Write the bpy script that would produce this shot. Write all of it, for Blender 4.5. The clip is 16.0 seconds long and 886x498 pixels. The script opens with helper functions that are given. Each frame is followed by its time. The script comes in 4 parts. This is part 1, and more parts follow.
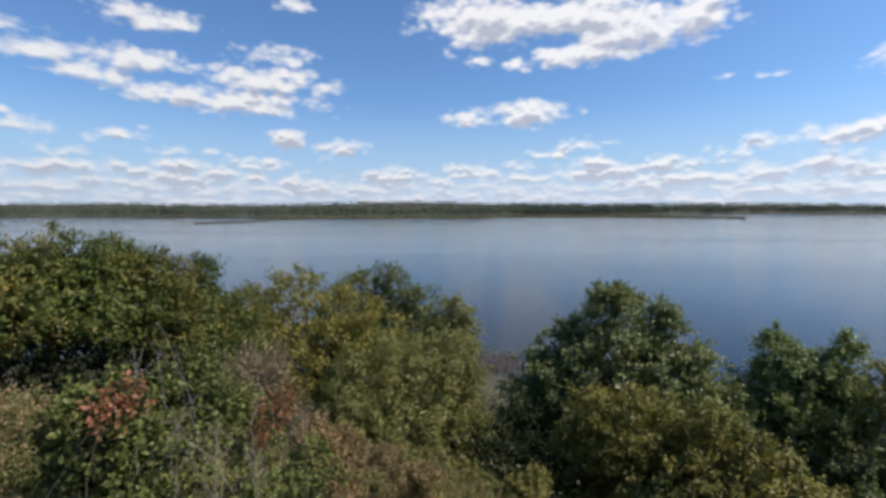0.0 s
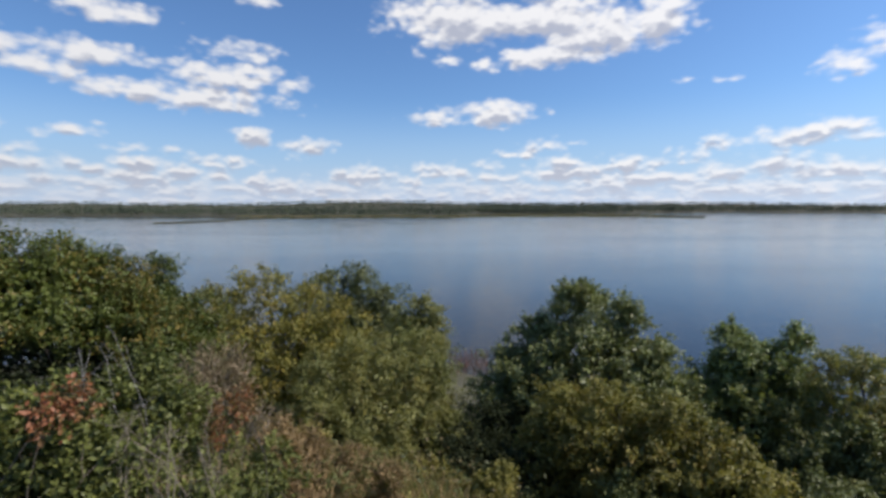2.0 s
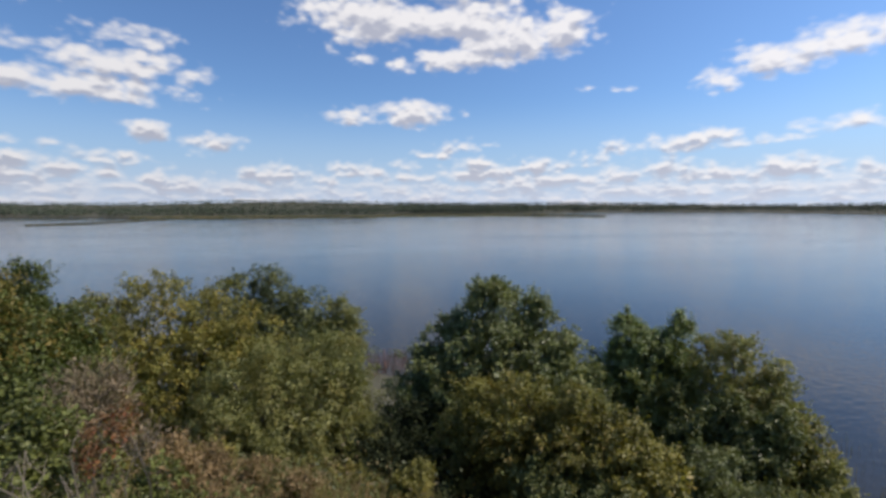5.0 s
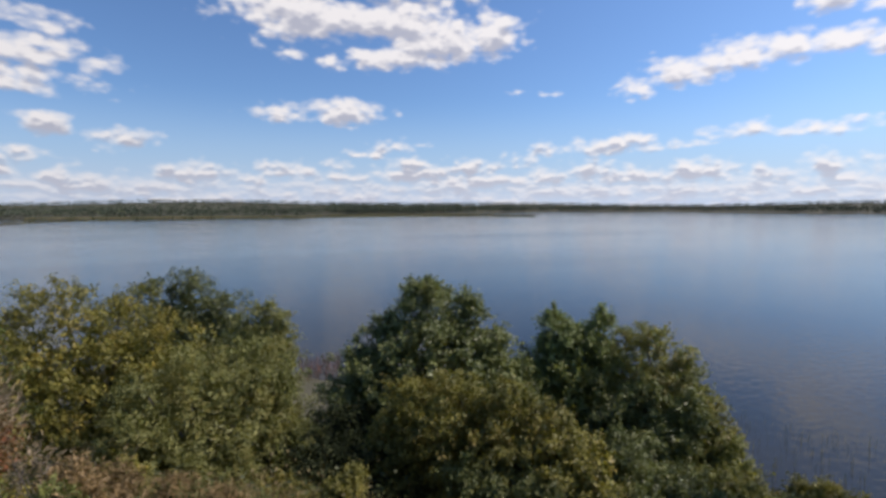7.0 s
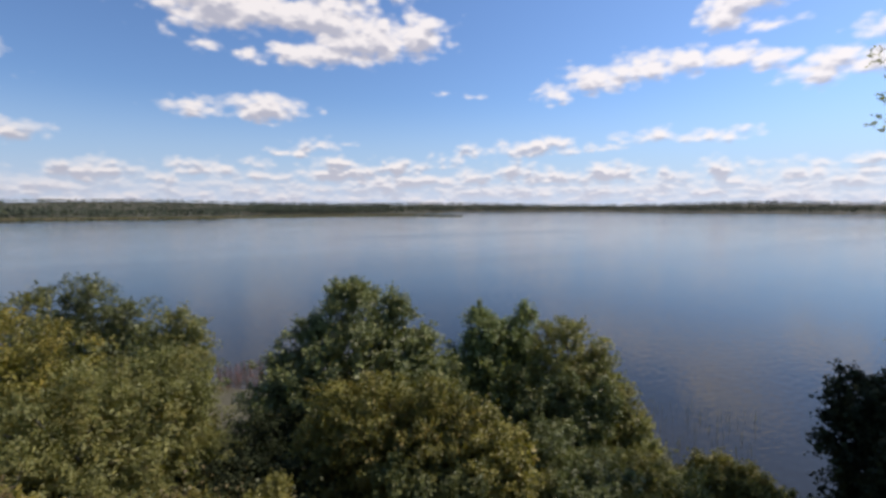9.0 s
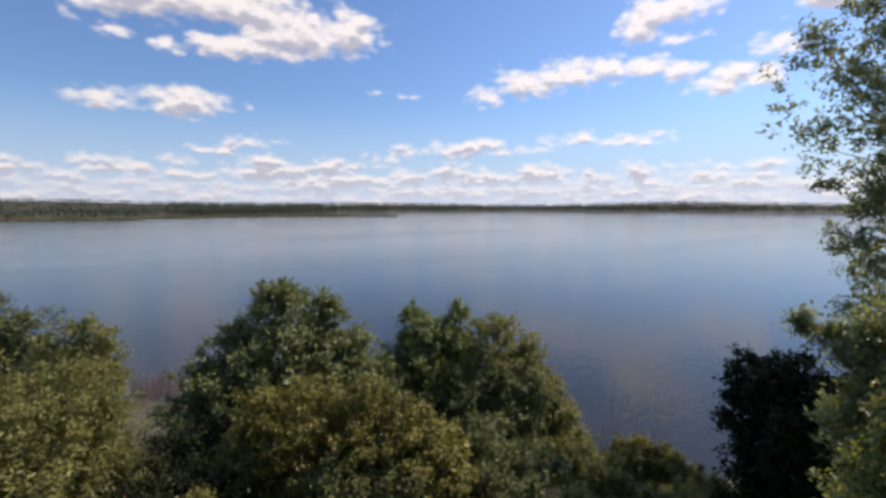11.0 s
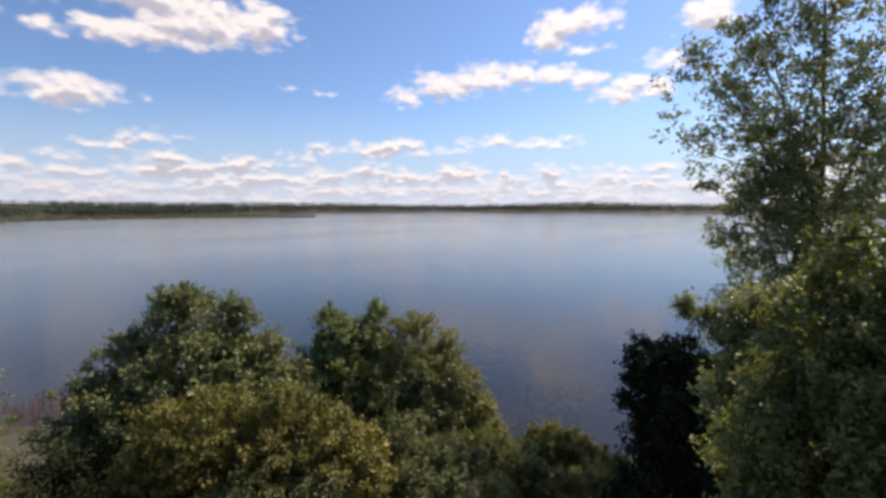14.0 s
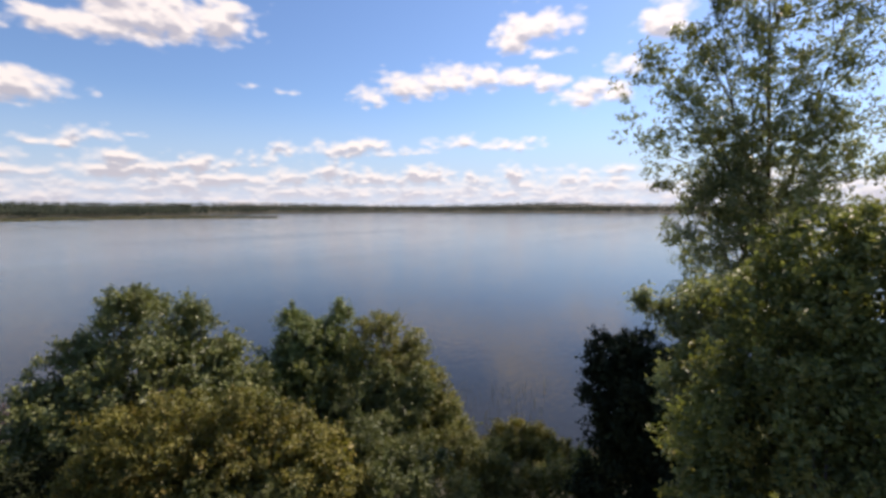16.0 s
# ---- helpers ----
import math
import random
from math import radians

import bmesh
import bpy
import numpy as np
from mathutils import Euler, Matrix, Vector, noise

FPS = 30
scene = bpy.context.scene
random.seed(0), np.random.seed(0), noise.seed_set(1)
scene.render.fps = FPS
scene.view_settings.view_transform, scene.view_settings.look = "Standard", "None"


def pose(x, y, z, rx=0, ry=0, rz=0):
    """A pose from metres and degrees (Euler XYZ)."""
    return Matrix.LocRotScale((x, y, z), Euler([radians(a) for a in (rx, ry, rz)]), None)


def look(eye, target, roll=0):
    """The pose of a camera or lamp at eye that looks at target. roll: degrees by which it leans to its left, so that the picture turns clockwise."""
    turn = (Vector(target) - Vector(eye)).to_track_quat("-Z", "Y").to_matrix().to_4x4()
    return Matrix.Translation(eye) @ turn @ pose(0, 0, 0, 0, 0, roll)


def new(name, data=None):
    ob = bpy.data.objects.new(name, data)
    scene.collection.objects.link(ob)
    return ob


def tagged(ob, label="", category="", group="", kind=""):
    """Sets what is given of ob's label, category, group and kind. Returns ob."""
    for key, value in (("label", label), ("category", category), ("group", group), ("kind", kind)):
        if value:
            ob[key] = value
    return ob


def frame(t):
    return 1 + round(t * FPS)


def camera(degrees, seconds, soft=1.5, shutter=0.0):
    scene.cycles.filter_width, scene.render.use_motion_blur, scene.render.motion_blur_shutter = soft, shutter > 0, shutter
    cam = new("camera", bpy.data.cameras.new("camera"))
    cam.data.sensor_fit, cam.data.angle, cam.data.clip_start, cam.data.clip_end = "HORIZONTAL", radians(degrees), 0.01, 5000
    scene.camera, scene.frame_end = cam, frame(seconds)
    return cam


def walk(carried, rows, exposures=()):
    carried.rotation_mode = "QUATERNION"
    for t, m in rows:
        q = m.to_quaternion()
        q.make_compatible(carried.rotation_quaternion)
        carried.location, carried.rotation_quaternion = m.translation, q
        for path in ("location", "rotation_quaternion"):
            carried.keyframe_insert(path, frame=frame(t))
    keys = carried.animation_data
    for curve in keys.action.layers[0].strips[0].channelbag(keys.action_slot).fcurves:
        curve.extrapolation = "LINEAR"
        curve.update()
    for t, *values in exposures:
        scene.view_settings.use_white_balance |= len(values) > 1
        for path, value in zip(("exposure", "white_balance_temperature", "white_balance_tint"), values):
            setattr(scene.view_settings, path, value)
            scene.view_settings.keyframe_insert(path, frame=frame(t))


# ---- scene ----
# The camera: held by hand on the bluff, it turns slowly to the right.
cam = camera(86.8, 16.0, soft=3.2)
PATH = [
    (0.0, (0.000, 0.000, 10.000, 84.89, 0, -0.03)),
    (0.5, (0.010, -0.004, 9.995, 84.86, 0, -0.68)),
    (1.0, (0.021, -0.007, 9.991, 84.84, 0, -1.54)),
    (1.5, (0.033, -0.010, 9.989, 84.82, 0, -2.54)),
    (2.0, (0.045, -0.012, 9.987, 84.81, 0, -3.72)),
    (2.5, (0.058, -0.014, 9.986, 84.80, 0, -5.11)),
    (3.0, (0.071, -0.016, 9.986, 84.80, 0, -6.67)),
    (3.5, (0.085, -0.019, 9.987, 84.80, 0, -8.32)),
    (4.0, (0.099, -0.021, 9.988, 84.80, 0, -10.05)),
    (6.5, (0.172, -0.042, 9.991, 84.82, 0, -19.65)),
    (7.0, (0.187, -0.048, 9.990, 84.82, 0, -21.72)),
    (7.5, (0.202, -0.055, 9.989, 84.83, 0, -23.89)),
    (8.0, (0.217, -0.062, 9.988, 84.83, 0, -26.10)),
    (8.5, (0.231, -0.070, 9.985, 84.83, 0, -28.29)),
    (9.0, (0.246, -0.079, 9.982, 84.84, 0, -30.47)),
    (11.5, (0.316, -0.126, 9.955, 84.84, 0, -40.19)),
    (12.0, (0.329, -0.135, 9.948, 84.84, 0, -41.91)),
    (12.5, (0.342, -0.144, 9.939, 84.84, 0, -43.56)),
    (13.0, (0.355, -0.152, 9.930, 84.84, 0, -45.15)),
    (13.5, (0.367, -0.160, 9.920, 84.85, 0, -46.65)),
    (14.0, (0.379, -0.167, 9.909, 84.86, 0, -48.08)),
    (14.5, (0.391, -0.172, 9.898, 84.87, 0, -49.31)),
    (15.0, (0.402, -0.175, 9.886, 84.88, 0, -50.44)),
    (15.5, (0.413, -0.177, 9.874, 84.91, 0, -51.43)),
    (16.0, (0.424, -0.176, 9.861, 84.93, 0, -52.25)),
]
walk(cam, [(t, pose(*p)) for t, p in PATH], exposures=[(0.0, 0.02, 6450, 10), (6.0, -0.08, 6600, 13), (11.0, 0.0, 6950, 17), (16.0, 0.1, 7300, 19)])

# ---- light: a high sun from the right, a blue sky with fair-weather clouds ----
SUN_AZ, SUN_EL = 100.0, 47.0
sun_way = Vector((math.sin(radians(SUN_AZ)) * math.cos(radians(SUN_EL)), math.cos(radians(SUN_AZ)) * math.cos(radians(SUN_EL)), math.sin(radians(SUN_EL))))
sun = new("sun", bpy.data.lights.new("sun", "SUN"))
sun.data.energy, sun.data.angle, sun.data.color = 5.0, radians(0.6), (1.0, 0.94, 0.84)
sun.matrix_world = look(sun_way * 50, (0, 0, 0))

# Cumulus clouds: azimuth, elevation, half-width and half-height in degrees.
CLOUD_OVERHEAD = [(5.7, 20.9, 8.8, 3.1), (14.1, 20.9, 9.9, 2.7), (21.6, 19.1, 8.0, 2.8), (27.6, 19.5, 3.2, 2.4), (14.2, 16.9, 3.3, 1.6), (3.8, 16.9, 2.1, 0.8), (8.7, 16.1, 1.2, 0.8), (18.2, 17.1, 4.8, 1.4), (-0.2, 21.7, 3.2, 1.4), (14.0, 24.6, 15.2, 2.5)]
CLOUDS_LEFT = [(-30.8, 18.5, 3.7, 1.2), (-32.6, 19.0, 1.6, 0.7), (-28.5, 18.1, 2.1, 0.7), (-31.9, 14.5, 5.1, 1.2), (-36.6, 12.8, 3.0, 1.0), (-40.1, 14.0, 3.7, 1.1), (-18.9, 16.4, 3.6, 1.0), (-20.5, 13.9, 6.2, 1.6), (-23.2, 11.5, 8.2, 1.6), (-28.1, 11.6, 5.0, 1.3), (-41.7, 15.7, 1.4, 0.7), (-17.0, 21.6, 2.1, 0.6), (-41.3, 7.5, 1.7, 0.7), (-42.6, 8.7, 0.5, 0.6)]
CLOUDS_MID = [(-34.0, 7.2, 2.1, 0.6), (-18.0, 7.9, 2.0, 1.1), (-12.1, 6.9, 2.7, 1.2), (-28.7, 5.9, 2.5, 0.5), (10.5, 10.8, 4.2, 1.6), (3.1, 10.3, 3.2, 0.8), (6.5, 11.3, 3.0, 1.0), (30.8, 13.2, 0.8, 0.28), (34.1, 12.8, 1.1, 0.34), (39.0, 6.8, 6.0, 1.0), (42.3, 7.3, 2.9, 0.6), (48.8, 6.5, 2.5, 0.5), (53.9, 7.6, 2.9, 0.8), (60.4, 7.5, 3.0, 0.7), (57.5, 7.2, 2.2, 0.5)]
CLOUDS_FAR = [(-39.3, 4.9, 1.7, 0.5), (-40.8, 3.6, 2.4, 0.5), (-22.0, 4.7, 3.6, 0.8), (-25.2, 3.8, 3.4, 0.9), (-5.7, 3.8, 4.9, 1.3), (-0.9, 3.1, 2.7, 0.8), (3.9, 4.2, 3.1, 0.9), (8.2, 5.0, 2.7, 0.8), (15.1, 7.1, 2.4, 0.9), (11.9, 6.1, 2.3, 0.5), (18.7, 5.3, 3.1, 0.8), (23.6, 4.5, 3.0, 0.9), (17.6, 3.9, 4.7, 1.2), (30.1, 4.9, 3.2, 0.8), (34.1, 3.8, 3.4, 1.0), (39.7, 4.6, 1.5, 0.5), (19.1, 7.3, 0.9, 0.3), (-33.0, 3.8, 3.4, 0.8), (-37.1, 2.5, 3.0, 0.6), (-17.5, 2.7, 4.4, 0.8), (-30.0, 2.2, 4.1, 0.7)]
CLOUDS_FAR_RIGHT = [(60.5, 4.5, 3.2, 0.6), (56.3, 3.3, 3.0, 0.9), (48.7, 4.3, 1.8, 0.6), (44.0, 3.4, 5.2, 1.1), (28.8, 3.3, 4.1, 0.9), (61.6, 2.8, 4.0, 0.8), (66.8, 3.0, 3.1, 0.8), (70.9, 4.2, 3.2, 0.5), (72.7, 3.2, 2.1, 0.6), (69.8, 2.2, 2.9, 0.6)]
CLOUD_LONG = [(43.1, 12.8, 2.2, 1.3), (47.8, 14.0, 4.3, 1.7), (52.5, 14.8, 4.6, 1.8), (57.2, 15.0, 4.0, 1.5), (61.5, 14.9, 3.2, 1.3), (64.2, 14.4, 2.2, 1.0), (60.8, 19.0, 3.0, 1.8), (64.9, 17.3, 2.5, 0.6), (63.6, 20.2, 4.5, 1.8)]
CLOUDS_RIGHT = [(68.9, 12.3, 2.4, 1.3), (69.8, 13.3, 2.0, 1.1), (72.6, 15.5, 1.8, 1.0), (72.1, 12.5, 2.1, 1.2), (76.9, 19.2, 2.5, 2.2)]

world = bpy.data.worlds.new("world")
scene.world = world
world.use_nodes = True
wt = world.node_tree
wt.nodes.clear()


def node(tree, kind, **values):
    n = tree.nodes.new(kind)
    for key, value in values.items():
        n.inputs[key.replace("_", " ")].default_value = value
    return n


def calc(tree, op, a, b=None, c=None, clamp=False):
    n = tree.nodes.new("ShaderNodeMath")
    n.operation, n.use_clamp = op, clamp
    for i, v in enumerate((a, b, c)):
        if v is None:
            continue
        if isinstance(v, (int, float)):
            n.inputs[i].default_value = v
        else:
            tree.links.new(v, n.inputs[i])
    return n.outputs[0]


def vcalc(tree, op, a, b=None):
    n = tree.nodes.new("ShaderNodeVectorMath")
    n.operation = op
    for i, v in enumerate((a, b)):
        if v is None:
            continue
        if isinstance(v, (tuple, list)):
            n.inputs[i].default_value = v
        else:
            tree.links.new(v, n.inputs[i])
    return n.outputs["Value" if op in ("LENGTH", "DOT_PRODUCT") else "Vector"]


def smooth(tree, v, lo, hi, out_lo=0.0, out_hi=1.0):
    n = tree.nodes.new("ShaderNodeMapRange")
    n.interpolation_type = "SMOOTHSTEP"
    for i, x in enumerate((v, lo, hi, out_lo, out_hi)):
        if isinstance(x, (int, float)):
            n.inputs[i].default_value = x
        else:
            tree.links.new(x, n.inputs[i])
    return n.outputs[0]


def noise_tex(tree, vec, scale, detail=4.0, rough=0.55, dist=0.0):
    n = tree.nodes.new("ShaderNodeTexNoise")
    n.inputs["Scale"].default_value, n.inputs["Detail"].default_value = scale, detail
    n.inputs["Roughness"].default_value, n.inputs["Distortion"].default_value = rough, dist
    if vec is not None:
        tree.links.new(vec, n.inputs["Vector"])
    return n.outputs[0]


def mix_rgb(tree, fac, a, b, blend="MIX"):
    n = tree.nodes.new("ShaderNodeMix")
    n.data_type, n.blend_type = "RGBA", blend
    for i, v in ((0, fac), (6, a), (7, b)):
        if isinstance(v, (int, float)):
            n.inputs[i].default_value = v
        elif isinstance(v, tuple):
            n.inputs[i].default_value = (*v, 1)
        else:
            tree.links.new(v, n.inputs[i])
    return n.outputs[2]


# Cloud density over (azimuth, elevation) in degrees.
cg = bpy.data.node_groups.new("cloud_density", "ShaderNodeTree")
cg.interface.new_socket("Vector", in_out="INPUT", socket_type="NodeSocketVector")
cg.interface.new_socket("Density", in_out="OUTPUT", socket_type="NodeSocketFloat")
gin, gout = cg.nodes.new("NodeGroupInput"), cg.nodes.new("NodeGroupOutput")
p0 = gin.outputs[0]
wob = noise_tex(cg, vcalc(cg, "MULTIPLY", p0, (0.13, 0.27, 0)), 1.0, 3.0, 0.6)
fine = noise_tex(cg, vcalc(cg, "MULTIPLY", p0, (0.34, 0.62, 0)), 1.0, 5.0, 0.58, 0.3)
# rows of small cumulus far off above the horizon
sky_rng = np.random.default_rng(11)
PUFFS = []
for _ in range(64):
    el_ = 0.6 + 3.9 * sky_rng.uniform(0, 1) ** 1.25
    PUFFS.append((sky_rng.uniform(-62, 100), el_, sky_rng.uniform(1.6, 4.6) * (0.7 + 0.08 * el_), sky_rng.uniform(0.7, 1.3) * (0.6 + 0.13 * el_)))
field = None
for az_, el_, ra, re in CLOUD_OVERHEAD + CLOUDS_LEFT + CLOUDS_MID + CLOUDS_FAR + CLOUDS_FAR_RIGHT + CLOUD_LONG + CLOUDS_RIGHT + PUFFS:
    q = vcalc(cg, "MULTIPLY", vcalc(cg, "SUBTRACT", p0, (az_, el_ - 0.15 * re, 0)), (1 / ra, 1 / re, 0))
    q = vcalc(cg, "LENGTH", vcalc(cg, "MAXIMUM", q, vcalc(cg, "MULTIPLY", q, (-1, -1.35, 0))))
    size = min(2.2, 0.35 + 0.95 * re)
    q = calc(cg, "MULTIPLY_ADD", q, -size, size + 0.25 * min(1, re))
    field = q if field is None else calc(cg, "SMOOTH_MAX", field, q, 0.3)
body_ = field
crisp = noise_tex(cg, vcalc(cg, "MULTIPLY", p0, (1.0, 1.9, 0)), 1.0, 4.0, 0.6)
body_ = calc(cg, "ADD", body_, calc(cg, "MULTIPLY_ADD", crisp, 0.8, -0.4))
puff = cg.nodes.new("ShaderNodeTexVoronoi")
puff.feature = "SMOOTH_F1"
puff.inputs["Scale"].default_value, puff.inputs["Detail"].default_value, puff.inputs["Smoothness"].default_value = 1.0, 1.0, 0.3
cg.links.new(vcalc(cg, "MULTIPLY", p0, (0.5, 0.85, 0)), puff.inputs["Vector"])
body_ = calc(cg, "ADD", body_, calc(cg, "MULTIPLY_ADD", puff.outputs["Distance"], -1.5, 1.12))
body_ = calc(cg, "ADD", body_, calc(cg, "MULTIPLY_ADD", wob, 2.8, -1.45))
body_ = calc(cg, "ADD", body_, calc(cg, "MULTIPLY_ADD", fine, 2.2, -1.15))
# the low band of distant clouds above the horizon
sep = cg.nodes.new("ShaderNodeSeparateXYZ")
cg.links.new(p0, sep.inputs[0])
az_s, el_s = sep.outputs[0], sep.outputs[1]
low = noise_tex(cg, vcalc(cg, "MULTIPLY", p0, (0.26, 0.85, 0)), 1.0, 6.0, 0.62)
cover = calc(cg, "MULTIPLY", smooth(cg, el_s, 5.0, 2.2), smooth(cg, el_s, -0.5, 1.5, 0.75, 1.0))
low = calc(cg, "ADD", calc(cg, "MULTIPLY_ADD", low, 4.4, -2.1), calc(cg, "MULTIPLY_ADD", cover, 2.35, -2.0))
# fair-weather clouds over the rest of the sky, out of view
rest = noise_tex(cg, vcalc(cg, "MULTIPLY", p0, (0.035, 0.11, 0)), 1.0, 6.0, 0.6)
away = calc(cg, "MAXIMUM", smooth(cg, calc(cg, "ABSOLUTE", calc(cg, "SUBTRACT", az_s, 18.0)), 64.0, 80.0), smooth(cg, el_s, 25.0, 32.0))
rest = calc(cg, "ADD", calc(cg, "MULTIPLY_ADD", rest, 3.2, -2.0), calc(cg, "MULTIPLY_ADD", away, 1.5, -1.5))
dens = calc(cg, "MAXIMUM", calc(cg, "MAXIMUM", body_, low), rest)
cg.links.new(dens, gout.inputs[0])

sky = wt.nodes.new("ShaderNodeTexSky")
sky.sky_type, sky.sun_disc = "NISHITA", False
sky.sun_elevation, sky.sun_rotation = radians(SUN_EL), radians(SUN_AZ)
sky.air_density, sky.dust_density, sky.ozone_density = 1.0, 0.5, 1.6
ray_dir = wt.nodes.new("ShaderNodeTexCoord").outputs["Generated"]
sp = wt.nodes.new("ShaderNodeSeparateXYZ")
wt.links.new(vcalc(wt, "NORMALIZE", ray_dir), sp.inputs[0])
deg = 180 / math.pi
az_n = calc(wt, "MULTIPLY", calc(wt, "ARCTAN2", sp.outputs[0], sp.outputs[1]), deg)
el_n = calc(wt, "MULTIPLY", calc(wt, "ARCSINE", sp.outputs[2]), deg)


def cloud_at(lift):
    cv = wt.nodes.new("ShaderNodeCombineXYZ")
    wt.links.new(az_n, cv.inputs[0])
    wt.links.new(calc(wt, "ADD", el_n, lift) if lift else el_n, cv.inputs[1])
    g = wt.nodes.new("ShaderNodeGroup")
    g.node_tree = cg
    wt.links.new(cv.outputs[0], g.inputs[0])
    return g.outputs[0]


here, above = cloud_at(0.0), cloud_at(smooth(wt, el_n, 3.0, 15.0, 0.38, 0.9))
mask = smooth(wt, here, -0.45, 1.3)
cv2 = wt.nodes.new("ShaderNodeCombineXYZ")
wt.links.new(az_n, cv2.inputs[0])
wt.links.new(calc(wt, "MULTIPLY", el_n, 1.9), cv2.inputs[1])
lumps = calc(wt, "MULTIPLY_ADD", noise_tex(wt, cv2.outputs[0], 0.5, 2.5, 0.5), 2.6, -1.3)
shade = smooth(wt, calc(wt, "ADD", calc(wt, "ADD", lumps, calc(wt, "MULTIPLY", above, 0.8)), calc(wt, "MULTIPLY", calc(wt, "SUBTRACT", above, here), 0.7)), 0.0, smooth(wt, el_n, 4.0, 14.0, 1.0, 2.3))
cloud_col = mix_rgb(wt, shade, (9.4, 9.3, 9.35), (4.9, 5.15, 6.1))
cloud_col = mix_rgb(wt, smooth(wt, el_n, 6.0, 0.0, 0.0, 0.45), cloud_col, (6.2, 6.9, 8.4))
haze = smooth(wt, el_n, 13.0, 0.0, 0.0, 0.85)
far_haze = mix_rgb(wt, smooth(wt, el_n, 6.0, 1.0), (4.5, 6.1, 8.5), (5.4, 6.6, 8.8))
clear = mix_rgb(wt, haze, mix_rgb(wt, 1.0, sky.outputs[0], (0.85, 1.13, 1.46), "MULTIPLY"), far_haze)
both = mix_rgb(wt, calc(wt, "MULTIPLY", mask, 0.94), clear, cloud_col)
bg = node(wt, "ShaderNodeBackground", Strength=0.096)
# the air is brighter on the sun's side
side = calc(wt, "MULTIPLY_ADD", vcalc(wt, "DOT_PRODUCT", vcalc(wt, "NORMALIZE", ray_dir), tuple(sun_way)), 0.16, 1.0)
tint = wt.nodes.new("ShaderNodeCombineXYZ")
for i in range(3):
    wt.links.new(side, tint.inputs[i])
wt.links.new(mix_rgb(wt, 1.0, both, tint.outputs[0], "MULTIPLY"), bg.inputs[0])
wo = wt.nodes.new("ShaderNodeOutputWorld")
wt.links.new(bg.outputs[0], wo.inputs[0])

# ---- materials ----
def material(name):
    m = bpy.data.materials.new(name)
    m.use_nodes = True
    t = m.node_tree
    b = t.nodes["Principled BSDF"]
    return m, t, b


def bumped(t, b, height, strength, distance):
    n = t.nodes.new("ShaderNodeBump")
    n.inputs["Strength"].default_value, n.inputs["Distance"].default_value = strength, distance
    t.links.new(height, n.inputs["Height"])
    t.links.new(n.outputs[0], b.inputs["Normal"])


def place_of(t):
    return t.nodes.new("ShaderNodeNewGeometry").outputs["Position"]


def leaf_material(name, dark, light, odd, odd_share=0.08, patch=0.5, glow=0.3, gloss=0.45):
    """Foliage: each leaf takes its own tone between dark and light; a share of them, in patches, the odd colour."""
    dark, light = (dark[0] * 0.7, dark[1] * 0.62, dark[2] * 0.66), (light[0] * 1.2, light[1] * 1.05, light[2] * 1.1)
    m, t, b = material(name)
    geo = t.nodes.new("ShaderNodeNewGeometry")
    rnd = geo.outputs["Random Per Island"]
    big = noise_tex(t, geo.outputs["Position"], patch, 3.0, 0.6)
    tone = calc(t, "ADD", calc(t, "MULTIPLY", rnd, 0.65), calc(t, "MULTIPLY_ADD", big, 1.4, -0.5), clamp=True)
    col = mix_rgb(t, tone, dark, light)
    spread = noise_tex(t, geo.outputs["Position"], patch * 1.7, 2.0, 0.5)
    r2 = calc(t, "FRACT", calc(t, "MULTIPLY", rnd, 37.7))
    pick = calc(t, "GREATER_THAN", calc(t, "ADD", calc(t, "MULTIPLY", r2, 0.4), spread), 0.96 - odd_share * 1.6)
    col = mix_rgb(t, calc(t, "MULTIPLY", pick, 0.85), col, odd)
    t.links.new(col, b.inputs["Base Color"])
    b.inputs["Roughness"].default_value = gloss
    b.inputs["Specular IOR Level"].default_value = 0.28
    tr = t.nodes.new("ShaderNodeBsdfTranslucent")
    warm = mix_rgb(t, 1.0, col, (1.2, 1.25, 0.6), "MULTIPLY")
    t.links.new(warm, tr.inputs[0])
    mx = t.nodes.new("ShaderNodeMixShader")
    mx.inputs[0].default_value = glow * 0.8
    t.links.new(b.outputs[0], mx.inputs[1])
    t.links.new(tr.outputs[0], mx.inputs[2])
    t.links.new(mx.outputs[0], t.nodes["Material Output"].inputs[0])
    return m


def bark_material(name, dark, light):
    m, t, b = material(name)
    pos = place_of(t)
    n = noise_tex(t, vcalc(t, "MULTIPLY", pos, (14, 14, 3)), 1.0, 5.0, 0.65)
    t.links.new(mix_rgb(t, n, dark, light), b.inputs["Base Color"])
    b.inputs["Roughness"].default_value = 0.9
    bumped(t, b, n, 0.6, 0.02)
    return m


leaf_hazel = leaf_material("leaf_hazel", (0.035, 0.06, 0.012), (0.12, 0.16, 0.035), (0.22, 0.16, 0.04), 0.08, 0.9)
leaf_yellow = leaf_material("leaf_yellow", (0.095, 0.11, 0.028), (0.305, 0.305, 0.07), (0.33, 0.25, 0.055), 0.07, 0.8, glow=0.42)
leaf_willow = leaf_material("leaf_willow", (0.09, 0.125, 0.038), (0.27, 0.295, 0.10), (0.26, 0.22, 0.07), 0.07, 0.7, glow=0.42)
leaf_far = leaf_material("leaf_far", (0.055, 0.085, 0.032), (0.15, 0.18, 0.07), (0.18, 0.17, 0.05), 0.05, 0.5, glow=0.4)
